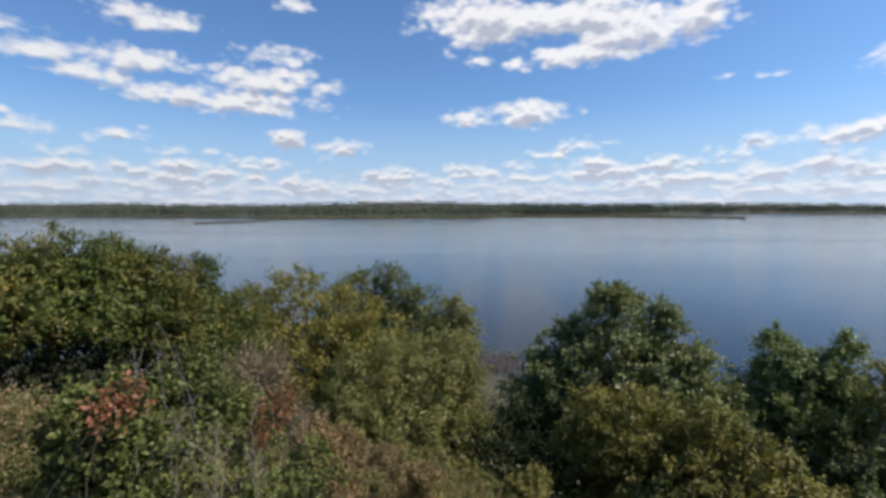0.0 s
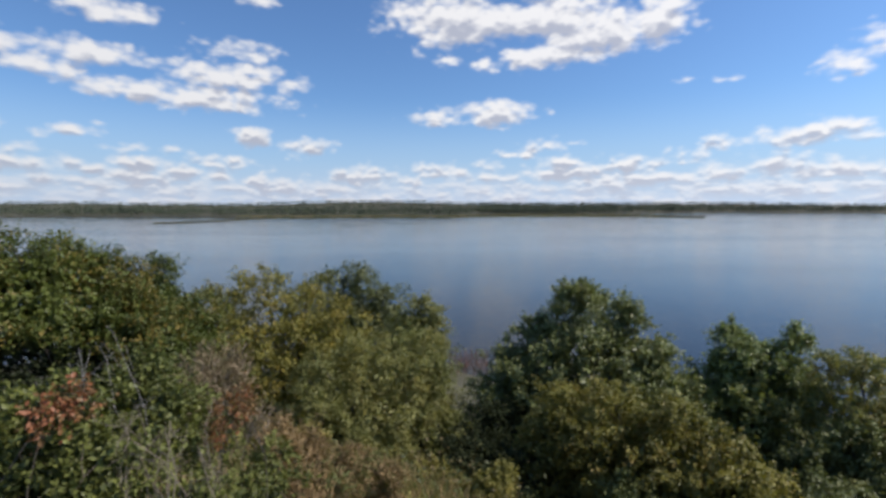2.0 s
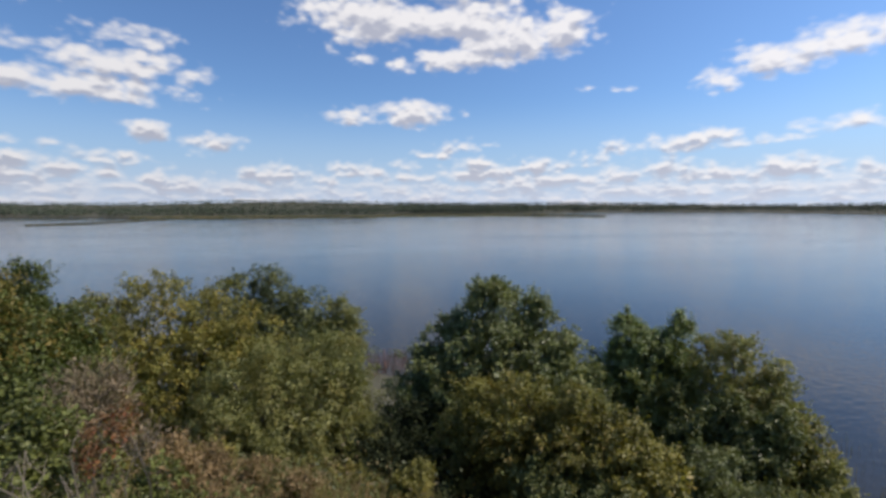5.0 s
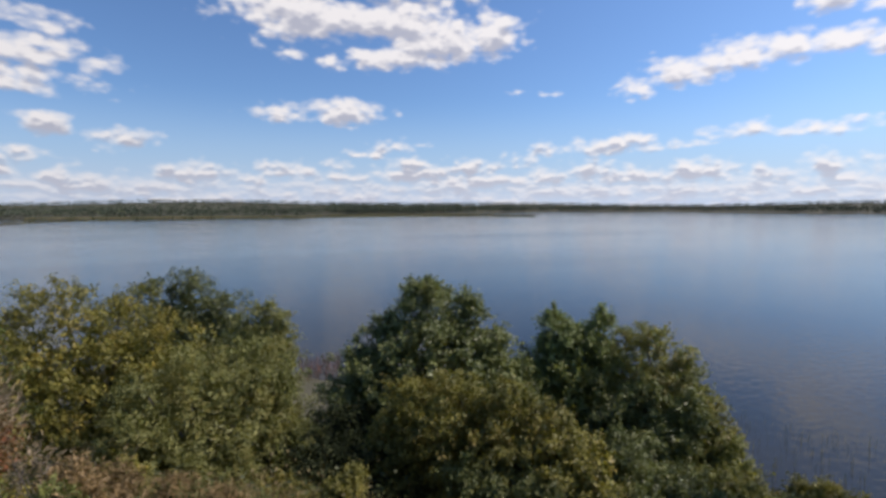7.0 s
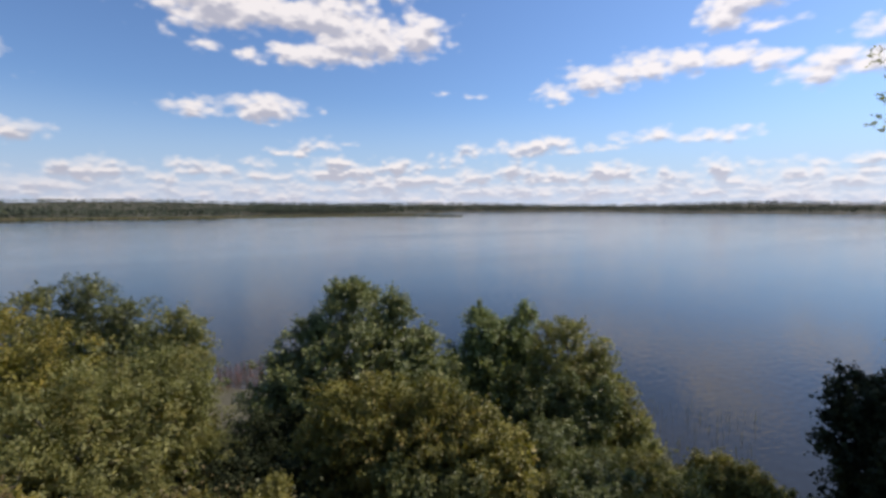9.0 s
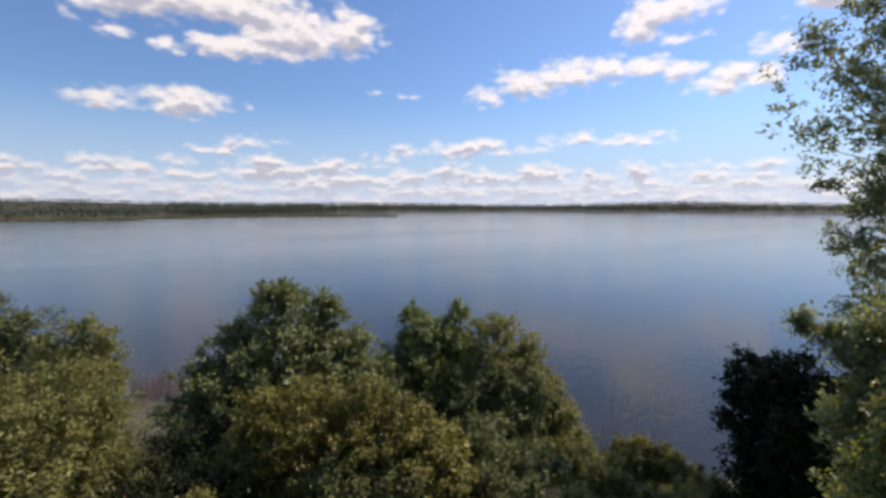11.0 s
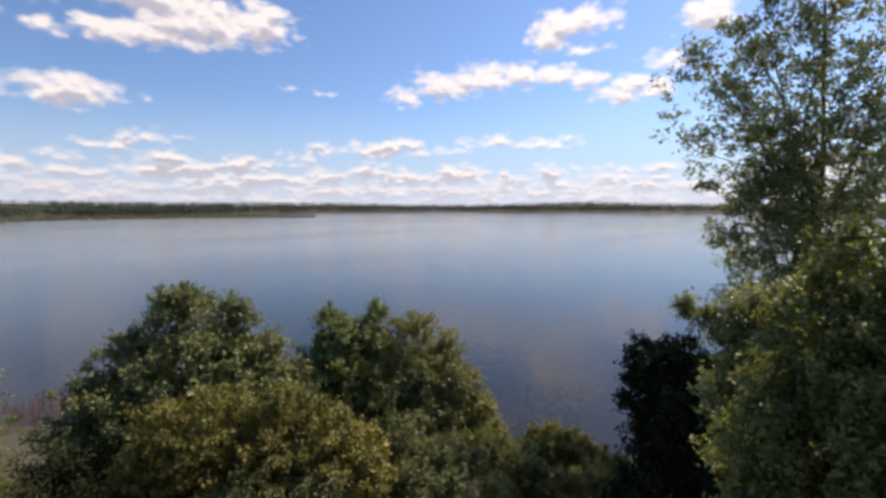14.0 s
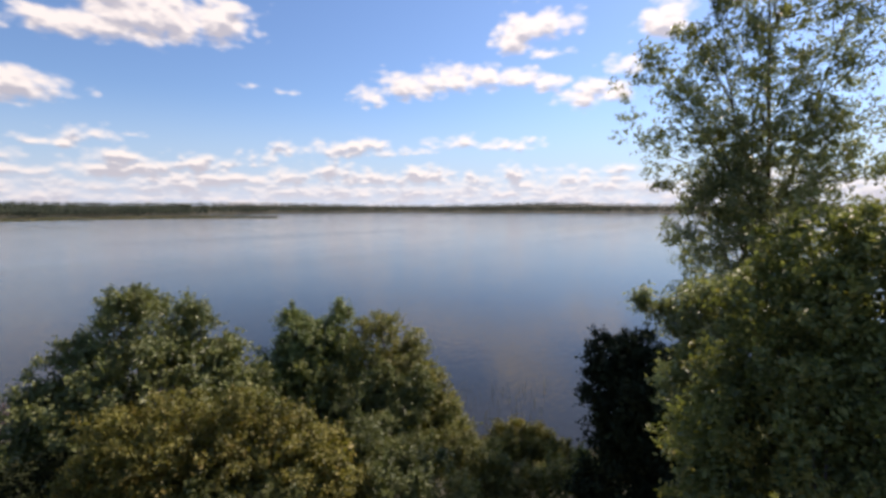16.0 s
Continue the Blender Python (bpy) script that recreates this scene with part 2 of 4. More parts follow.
leaf_alder = leaf_material("leaf_alder", (0.06, 0.092, 0.03), (0.215, 0.262, 0.095), (0.22, 0.21, 0.07), 0.04, 0.6, glow=0.3, gloss=0.38)
leaf_dome = leaf_material("leaf_dome", (0.055, 0.08, 0.024), (0.30, 0.30, 0.075), (0.30, 0.22, 0.06), 0.05, 0.7, glow=0.36)
leaf_birch = leaf_material("leaf_birch", (0.085, 0.12, 0.036), (0.27, 0.295, 0.09), (0.26, 0.21, 0.07), 0.06, 0.6, glow=0.38)
leaf_under = leaf_material("leaf_under", (0.025, 0.042, 0.012), (0.08, 0.10, 0.03), (0.15, 0.11, 0.045), 0.1, 0.8)
leaf_aspen = leaf_material("leaf_aspen", (0.085, 0.135, 0.046), (0.30, 0.38, 0.14), (0.26, 0.26, 0.08), 0.05, 0.5, glow=0.36, gloss=0.38)
# leaf tones kept near black: deep shade is put into the colour
leaf_shade_dark = leaf_material("leaf_shade_dark", (0.010, 0.018, 0.006), (0.030, 0.044, 0.014), (0.06, 0.06, 0.02), 0.04, 0.7, glow=0.15, gloss=0.85)
leaf_tall = leaf_material("leaf_tall", (0.11, 0.15, 0.065), (0.36, 0.42, 0.21), (0.24, 0.25, 0.09), 0.05, 0.35, glow=0.48, gloss=0.36)
leaf_bright = leaf_material("leaf_bright", (0.06, 0.095, 0.03), (0.26, 0.31, 0.11), (0.30, 0.26, 0.08), 0.05, 1.3, glow=0.45)
leaf_maple = leaf_material("leaf_maple", (0.025, 0.042, 0.012), (0.19, 0.23, 0.06), (0.28, 0.14, 0.04), -0.12, 1.6, glow=0.35)
leaf_rust = leaf_material("leaf_rust", (0.11, 0.07, 0.03), (0.27, 0.17, 0.07), (0.30, 0.11, 0.05), 0.08, 2.5, glow=0.4)
grass_dry = leaf_material("grass_dry", (0.16, 0.125, 0.055), (0.42, 0.33, 0.17), (0.10, 0.13, 0.03), 0.16, 1.2, glow=0.25, gloss=0.6)
twig_tan = leaf_material("twig_tan", (0.15, 0.13, 0.075), (0.31, 0.27, 0.17), (0.16, 0.14, 0.06), 0.05, 1.5, glow=0.2, gloss=0.8)
leaf_heath = leaf_material("leaf_heath", (0.14, 0.11, 0.045), (0.35, 0.27, 0.13), (0.10, 0.13, 0.035), 0.08, 1.0, glow=0.3, gloss=0.6)
grass_green = leaf_material("grass_green", (0.05, 0.07, 0.02), (0.15, 0.17, 0.05), (0.26, 0.20, 0.09), 0.16, 0.9, glow=0.25, gloss=0.6)
reed_tan = leaf_material("reed_tan", (0.15, 0.155, 0.075), (0.30, 0.28, 0.15), (0.13, 0.14, 0.06), 0.15, 0.05, glow=0.2, gloss=0.7)
# darker reed tones for the island strip, its shadow painted in
reed_shade = leaf_material("reed_shade", (0.06, 0.07, 0.045), (0.13, 0.13, 0.08), (0.10, 0.10, 0.05), 0.1, 0.05, glow=0.2, gloss=0.7)
reed_red = leaf_material("reed_red", (0.14, 0.07, 0.05), (0.28, 0.13, 0.09), (0.2, 0.12, 0.06), 0.1, 0.8, glow=0.2, gloss=0.7)
# blue raised in the green: distance haze is put into the leaf colour
woods_leaf_haze = leaf_material("woods_leaf_haze", (0.032, 0.052, 0.036), (0.066, 0.088, 0.052), (0.10, 0.11, 0.055), 0.04, 0.06, glow=0.1, gloss=0.9)
bark_brown = bark_material("bark_brown", (0.03, 0.024, 0.018), (0.12, 0.10, 0.08))
bark_tan = bark_material("bark_tan", (0.09, 0.072, 0.052), (0.27, 0.22, 0.16))
bark_grey = bark_material("bark_grey", (0.07, 0.065, 0.06), (0.26, 0.24, 0.22))

soil, st, sb = material("soil")
spos = place_of(st)
s1 = noise_tex(st, spos, 0.6, 5.0, 0.6)
s2 = noise_tex(st, spos, 9.0, 5.0, 0.7)
scol = mix_rgb(st, s1, (0.035, 0.04, 0.018), (0.10, 0.085, 0.045))
st.links.new(mix_rgb(st, calc(st, "MULTIPLY", s2, 0.6), scol, (0.07, 0.055, 0.035)), sb.inputs["Base Color"])
sb.inputs["Roughness"].default_value = 0.95
bumped(st, sb, s2, 0.8, 0.05)

lake, lt, lb = material("lake_water")
lpos = place_of(lt)
w1 = noise_tex(lt, vcalc(lt, "MULTIPLY", lpos, (1.0, 1.7, 1.0)), 1.6, 3.0, 0.5, 0.4)
w2 = noise_tex(lt, lpos, 0.12, 3.0, 0.5)
w3 = noise_tex(lt, vcalc(lt, "MULTIPLY", lpos, (0.004, 0.02, 0.01)), 1.0, 4.0, 0.55)
lt.links.new(mix_rgb(lt, w2, (0.014, 0.017, 0.018), (0.034, 0.03, 0.022)), lb.inputs["Base Color"])
lb.inputs["IOR"].default_value = 1.333
lt.links.new(smooth(lt, w3, 0.35, 0.7, 0.06, 0.15), lb.inputs["Roughness"])
bumped(lt, lb, w1, 0.42, 0.05)

# ---- ground, water and the far shores ----
def mesh_of(name, verts, faces, smooth_shade=False):
    verts, faces = np.asarray(verts, np.float32), np.asarray(faces, np.int32)
    me = bpy.data.meshes.new(name)
    k = faces.shape[1]
    me.vertices.add(len(verts))
    me.vertices.foreach_set("co", verts.ravel())
    me.loops.add(faces.size)
    me.loops.foreach_set("vertex_index", faces.ravel())
    me.polygons.add(len(faces))
    me.polygons.foreach_set("loop_start", np.arange(0, faces.size, k, dtype=np.int32))
    me.polygons.foreach_set("loop_total", np.full(len(faces), k, np.int32))
    if smooth_shade:
        me.polygons.foreach_set("use_smooth", np.ones(len(faces), bool))
    me.update()
    return me


def part(name, me, mat, parent=None, label=""):
    """One mesh object, under a thing or a part if parent is given."""
    ob = new(name, me)
    if mat and not me.materials:
        me.materials.append(mat)
    ob.parent = parent
    return tagged(ob, label)


SHORE_AZ = (-180, -110, -60, -30, -10, 0, 8, 25, 46, 64, 72, 80, 90, 110, 180)
SHORE_D = (400, 60, 44, 38, 34, 30, 27, 21, 17.5, 17.5, 20, 22, 25, 40, 400)
FAR_AZ = (-180, -90, -45, -35, -22, -8, 4, 8, 25, 31, 34, 51, 53, 80, 110, 180)
FAR_D = (900, 800, 640, 600, 505, 470, 470, 590, 640, 840, 930, 950, 880, 880, 950, 950)

HILL_AZ = (-60, -41, -34, -30, -18, -12, -7, -2, 6, 18, 24, 29, 36, 43, 55, 58, 61, 66, 72, 80)
HILL_Z = (0, 0.5, 1.0, -1.6, -1.4, 1.4, 3.0, 3.0, 0.8, -0.6, -1.0, 1.0, 1.2, -0.5, -1.0, 1.2, 2.6, 2.4, 0.2, 0)


def wave(x, y, k, s):
    return (np.sin(k * x + s) * np.cos(1.3 * k * y - 2 * s) + np.sin(2.1 * k * y + 0.7 * k * x + 3 * s) * 0.5) / 1.5


def ground_z(x, y):
    """Height of the land: a bluff that falls to the lake, the lake bed, and the low land on the far side."""
    x, y = np.asarray(x, float), np.asarray(y, float)
    az, d = np.degrees(np.arctan2(x, y)), np.hypot(x, y)
    s, far = np.interp(az, SHORE_AZ, SHORE_D), np.interp(az, FAR_AZ, FAR_D)
    z = 8.4 * np.clip(1 - d / s, 0, 1) ** 1.6 - np.clip(0.08 * (d - s), 0, 2.5)
    z = z + 0.12 * wave(x, y, 1.1, 0.3) * np.clip(1 - d / s, 0, 1)
    rise = np.clip((d - far + 4) / 12, 0, 1) * 2.9 + np.clip((d - far - 8) / 210, 0, 1) ** 1.2 * (12.8 + 1.2 * wave(x, y, 0.006, 1.7))
    rise = rise + np.clip((d - far - 40) / 200, 0, 1) * np.interp(az, HILL_AZ, HILL_Z)
    return np.where(d < far - 4, z, -2.5 + rise)


def polar(radii, steps, height):
    a = np.radians(np.linspace(-180, 180, steps, endpoint=False))
    r = np.asarray(radii)
    x, y = np.outer(r, np.sin(a)), np.outer(r, np.cos(a))
    v = np.stack([x, y, height(x, y)], -1).reshape(-1, 3)
    i, j = np.meshgrid(np.arange(len(r) - 1), np.arange(steps), indexing="ij")
    j2 = (j + 1) % steps
    f = np.stack([i * steps + j, (i + 1) * steps + j, (i + 1) * steps + j2, i * steps + j2], -1).reshape(-1, 4)
    return v, f[:, ::-1]


radii = np.concatenate([np.linspace(0.02, 45, 90), np.geomspace(50, 380, 14), np.linspace(392, 1250, 100), np.geomspace(1300, 4600, 9)])
ground = part("ground", mesh_of("ground", *polar(radii, 240, ground_z), True), soil)
tagged(ground, "brown soil and dry grass of the lakeside bluff", "ground", kind="structure")
wv, wf = polar(np.concatenate([[0.02], np.geomspace(10, 4600, 20)]), 120, lambda x, y: np.zeros_like(x))
water = part("water", mesh_of("water", wv, wf), lake)
tagged(water, "calm blue lake with faint ripples and cloud reflections", "lake", kind="structure")

rng = np.random.default_rng(7)


def unit(v):
    return v / np.maximum(np.linalg.norm(v, axis=-1, keepdims=True), 1e-9)


def leaves_mesh(name, base, along, face, length, width, fold=0.18, curl=0.12):
    """Pointed leaves, folded at the midrib: two triangles each."""
    along = unit(along)
    side = unit(np.cross(along, face))
    up = np.cross(side, along)
    ln, wd = np.reshape(length, (-1, 1)), np.reshape(width, (-1, 1))
    mid = base + along * ln * 0.45 + up * wd * fold
    v = np.stack([base, mid - side * wd / 2, base + along * ln - up * ln * curl, mid + side * wd / 2], 1).reshape(-1, 3)
    k = np.arange(len(base))[:, None] * 4
    f = np.concatenate([k + np.array([[0, 2, 1]]), k + np.array([[0, 3, 2]])], 1).reshape(-1, 3)
    return mesh_of(name, v, f)


def blades_mesh(name, foot, lean, height, width):
    """Grass or reed blades: three-point tapering strips, bent over."""
    h, w = np.reshape(height, (-1, 1)), np.reshape(width, (-1, 1))
    a = rng.uniform(0, 2 * np.pi, len(foot))
    s = np.stack([np.cos(a), np.sin(a), 0 * a], 1) * w / 2
    z = np.array([[0, 0, 1.0]])
    m = foot + z * h * 0.6 + lean * h * 0.25
    tip = foot + z * h + lean * h * 0.8
    v = np.stack([foot - s, foot + s, m - s * 0.8, m + s * 0.8, tip], 1).reshape(-1, 3)
    k = np.arange(len(foot))[:, None] * 5
    f = np.concatenate([k + np.array([[0, 1, 3]]), k + np.array([[0, 3, 2]]), k + np.array([[2, 3, 4]])], 1).reshape(-1, 3)
    return mesh_of(name, v, f)


def at_az(az, d):
    a = np.radians(az)
    return np.sin(a) * d, np.cos(a) * d


def woods(name, az, d, height, label):
    """A belt of far trees: each a bundle of leaf clumps round a leaning axis."""
    n, per = len(az), 17
    x, y = at_az(az, d)
    z = np.maximum(ground_z(x, y), 0)
    h = height * rng.uniform(0.88, 1.0, n) * np.interp(d - np.interp(az, FAR_AZ, FAR_D), (0, 60, 200), (1.0, 0.8, 0.58))
    t = rng.uniform(0.03, 1, (n, per)) ** 0.6
    wide = h[:, None] * 0.8 * np.sqrt(np.clip(1.25 - t ** 2, 0, 1)) * rng.uniform(0.6, 1.15, (n, per)) * rng.uniform(0.7, 1.3, (n, 1))
    a = rng.uniform(0, 2 * np.pi, (n, per))
    c = np.stack([x[:, None] + wide * np.cos(a), y[:, None] + wide * np.sin(a), z[:, None] + t * h[:, None]], -1).reshape(-1, 3)
    size = (h[:, None] * rng.uniform(0.15, 0.27, (n, per))).ravel()
    out = rng.normal(size=(n * per, 3)) * (1, 1, 0.1)
    me = leaves_mesh(name, c, out, rng.normal(size=(n * per, 3)) * 0.6 + [0, 0, 0.8] - c / np.linalg.norm(c, axis=1, keepdims=True) * 0.8, size * 1.35, size)
    return tagged(part(name, me, woods_leaf_haze), label, "forest", kind="stuff")


n1 = 4200
az1 = rng.uniform(-75, 24, n1)
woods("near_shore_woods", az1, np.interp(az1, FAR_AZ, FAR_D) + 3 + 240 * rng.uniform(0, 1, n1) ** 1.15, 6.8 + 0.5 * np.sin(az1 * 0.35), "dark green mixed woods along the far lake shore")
n2 = 4600
az2 = rng.uniform(8, 112, n2)
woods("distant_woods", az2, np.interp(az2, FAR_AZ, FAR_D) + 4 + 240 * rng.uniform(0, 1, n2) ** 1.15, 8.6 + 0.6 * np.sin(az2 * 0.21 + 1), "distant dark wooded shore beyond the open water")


def reeds(name, az, d, height, mat, label):
    x, y = at_az(az, d)
    foot = np.stack([x, y, np.maximum(ground_z(x, y), -0.2)], 1)
    lean = rng.normal(size=(len(x), 3)) * (0.12, 0.12, 0)
    h = height * rng.uniform(0.6, 1.1, len(x))
    return tagged(part(name, blades_mesh(name, foot, lean, h, 0.5), mat), label, "reeds", kind="stuff")


n3 = 16000
ra = rng.uniform(-20, 32.9, n3)
reeds("reed_spit", ra, np.interp(ra, (-20, -8, 5, 12, 22, 32.9), (492, 470, 456, 500, 512, 490)) + rng.uniform(-1, 1, n3) * np.interp(ra, (-20, 4, 12, 22, 32.9), (5, 12, 36, 32, 1)), 1.8, reed_tan, "low tan reed bed reaching out into the lake")
n4 = 3500
ra = rng.uniform(-28, -16.5, n4)
reeds("reed_island", ra, np.interp(ra, (-28, -22.5, -16.5), (322, 345, 405)) + rng.uniform(-1, 1, n4) * np.interp(ra, (-28, -24, -16.5), (1, 9, 3)), 1.0, reed_shade, "narrow strip of reeds in open water, shadow put into its dark colour")

# ---- trees and shrubs ----
def tube(path, r0, r1, sides=6):
    """A tapering limb along a path of points."""
    path = np.asarray(path, float)
    n = len(path)
    d = unit(np.gradient(path, axis=0))
    ref = np.where(np.abs(d[:, 2:3]) > 0.9, [[1.0, 0, 0]], [[0, 0, 1.0]])
    u = unit(np.cross(d, ref))
    w = np.cross(d, u)
    a = np.linspace(0, 2 * np.pi, sides, endpoint=False)
    r = np.linspace(r0, r1, n)[:, None, None]
    v = path[:, None] + r * (np.cos(a)[None, :, None] * u[:, None] + np.sin(a)[None, :, None] * w[:, None])
    i, j = np.meshgrid(np.arange(n - 1), np.arange(sides), indexing="ij")
    j2 = (j + 1) % sides
    return v.reshape(-1, 3), np.stack([i * sides + j, i * sides + j2, (i + 1) * sides + j2, (i + 1) * sides + j], -1).reshape(-1, 4)


def join(pieces):
    vs, fs, k = [], [], 0
    for v, f in pieces:
        vs.append(v)
        fs.append(f + k)
        k += len(v)
    return np.concatenate(vs), np.concatenate(fs)


def bend(a, b, sway, n=7):
    a, b = np.asarray(a, float), np.asarray(b, float)
    t = np.linspace(0, 1, n)[:, None]
    off = rng.normal(size=3) * sway * np.linalg.norm(b - a)
    wob = rng.normal(size=(n, 3)) * sway * 0.12 * np.linalg.norm(b - a)
    wob[0] = wob[-1] = 0
    return a + (b - a) * t + off * np.sin(np.pi * t) * 0.5 + wob


def crown_points(lobes, count, shell, ragged, tufts=14, fill=0.3, tuft_r=0.26, shoots=0.2):
    """Twig feet: tufts of foliage sitting on the lobes, with gaps between them, and a thinner filling behind."""
    lobes = np.asarray(lobes, float)
    share = lobes[:, 3] ** 2
    n_sub = tufts * len(lobes)
    w = rng.choice(len(lobes), n_sub, p=share / share.sum())
    o = unit(rng.normal(size=(n_sub, 3)) + [0, 0, 0.25])
    r = lobes[w, 3]
    sub_c = lobes[w, :3] + o * (r * rng.uniform(0.55, 0.98 + ragged, n_sub))[:, None]
    sub_r = r * tuft_r * rng.uniform(0.6, 1.4, n_sub)
    n_fill, n_top = int(count * fill), int(count * shoots)
    n_tuft = count - n_fill - n_top
    k = rng.choice(n_sub, n_tuft, p=sub_r ** 2 / (sub_r ** 2).sum())
    d = unit(rng.normal(size=(n_tuft, 3)))
    d[:, 2] = d[:, 2] * 1.25 + 0.1
    p1 = sub_c[k] + d * (sub_r[k] * rng.uniform(0, 1, n_tuft) ** (1 / 2.4) * rng.uniform(0.8, 1.3, n_tuft))[:, None]
    o1 = unit(d + o[k] * 0.8)
    w2 = rng.choice(len(lobes), n_fill, p=share / share.sum())
    o2 = unit(rng.normal(size=(n_fill, 3)))
    p2 = lobes[w2, :3] + o2 * (lobes[w2, 3] * (0.86 - shell * rng.uniform(0, 1, n_fill)))[:, None]
    # leafy shoots that stand out of the crown
    n_sh = max(2, n_sub // 2)
    w3 = rng.choice(len(lobes), n_sh, p=share / share.sum())
    o3 = unit(rng.normal(size=(n_sh, 3)) * (1, 1, 0.5) + [0, 0, 0.55])
    root3 = lobes[w3, :3] + o3 * (lobes[w3, 3] * 0.8)[:, None]
    way3 = unit(o3 * 0.6 + [0, 0, 0.8] + rng.normal(size=(n_sh, 3)) * 0.2)
    len3 = lobes[w3, 3] * rng.uniform(0.25, 0.6, n_sh)
    j = rng.integers(n_sh, size=n_top)
    u3 = rng.uniform(0, 1, n_top)
    p3 = root3[j] + way3[j] * (len3[j] * u3)[:, None] + rng.normal(size=(n_top, 3)) * (len3[j] * 0.16 * (1.05 - u3))[:, None]
    p1, o1 = np.concatenate([p1, p3]), np.concatenate([o1, way3[j]])
    return np.concatenate([p1, p2]), np.concatenate([o1, o2])


def crown_mesh(name, lobes, twigs, per, leaf, ratio, twig, droop=0.15, shell=0.45, ragged=0.16, upright=0.35, spread=0.9, tufts=20, fill=0.3, tuft_r=0.24, shoots=0.2):
    foot, out = crown_points(lobes, twigs, shell, ragged, tufts, fill, tuft_r, shoots)
    return leafy(name, foot, out, per, leaf, ratio, twig, droop, upright, spread)


def leafy(name, foot, out, per, leaf, ratio, twig, droop=0.15, upright=0.35, spread=0.9):
    """Leaves along short twigs that start at foot and lean outwards."""
    n = len(foot)
    d = unit(out * 0.7 + rng.normal(size=(n, 3)) * 0.55 + [0, 0, upright])
    ln = twig * rng.uniform(0.5, 1.3, n)
    s = (np.arange(per)[None, :] + rng.uniform(0, 1, (n, per))) / per
    pos = foot[:, None] + d[:, None] * (ln[:, None] * (s - 0.45))[..., None]
    pos[..., 2] -= droop * ln[:, None] * s ** 2
    cross_ = unit(np.cross(d, rng.normal(size=(n, 3))))
    up2 = np.cross(d, cross_)
    turn = rng.uniform(0, 2 * np.pi, (n, per))
    sd = np.cos(turn)[..., None] * cross_[:, None] + np.sin(turn)[..., None] * up2[:, None]
    along = d[:, None] * 0.6 + sd * spread + rng.normal(size=(n, per, 3)) * 0.2
    along[..., 2] -= droop * 1.5
    face = out[:, None] * 0.6 + rng.normal(size=(n, per, 3)) * 0.6 + [0, 0, 0.5]
    size = leaf * rng.uniform(0.6, 1.25, n * per)
    return leaves_mesh(name, pos.reshape(-1, 3), along.reshape(-1, 3), face.reshape(-1, 3), size, size * ratio)


def tree(name, spec, leaf_mat, bark, twigs, per, leaf, ratio=0.55, twig=0.3, trunk_r=0.1, stems=1, label="", category="tree", group="", **more):
    """A tree or shrub: trunk or stems, a limb to each lobe of the crown with side branches, and a crown of leaves."""
    (bx, by, bz), lobes = spec
    root = tagged(new(name), label, category, group)
    root.location = (bx, by, bz)
    lob = np.asarray(lobes, float)
    mid = np.average(lob[:, :3], axis=0, weights=lob[:, 3])
    peak = lob[np.argmax(lob[:, 2] + lob[:, 3])]
    forks = []
    for k in range(stems):
        foot = np.array([0, 0, -0.25]) + (rng.normal(size=3) * (0.35, 0.35, 0) if stems > 1 else 0)
        goal = np.array([mid[0], mid[1], max(mid[2], 0.3)]) * 0.75 + peak[:3] * 0.25 if stems == 1 else lob[rng.integers(len(lob)), :3]
        path = bend(foot, goal, 0.12, 10)
        part("trunk" if stems == 1 else "stem", mesh_of("trunk", *tube(path, trunk_r, trunk_r * 0.45, 8), True), bark, root)
        forks.append(path)
    for q in lob:
        path0 = forks[rng.integers(len(forks))]
        reach = q[2] - 0.6 * np.hypot(q[0] - path0[-1, 0], q[1] - path0[-1, 1])
        start = path0[int(np.clip(np.argmin(np.abs(path0[:, 2] - reach)), 3, 9))]
        limb = bend(start, q[:3] + rng.normal(size=3) * q[3] * 0.2, 0.14, 8)
        pieces = [tube(limb, trunk_r * 0.34, trunk_r * 0.1, 6)]
        for _ in range(5):
            o = unit(rng.normal(size=3) + [0, 0, 0.35])
            pieces.append(tube(bend(limb[rng.integers(3, 8)], q[:3] + o * q[3] * rng.uniform(0.4, 0.85), 0.12, 5), trunk_r * 0.15, trunk_r * 0.04, 4))
        part("limb", mesh_of("limb", *join(pieces), True), bark, root)
    part("crown", crown_mesh("crown", lobes, twigs, per, leaf, ratio, twig, **more), leaf_mat, root)
    return root


def profile(t, a, b):
    """Half-width of a crown at the fraction t of its height."""
    peak = b / (a + b)
    return (t + 0.03) ** b * np.clip(1 - t, 0, 1) ** a / (peak ** b * (1 - peak) ** a)


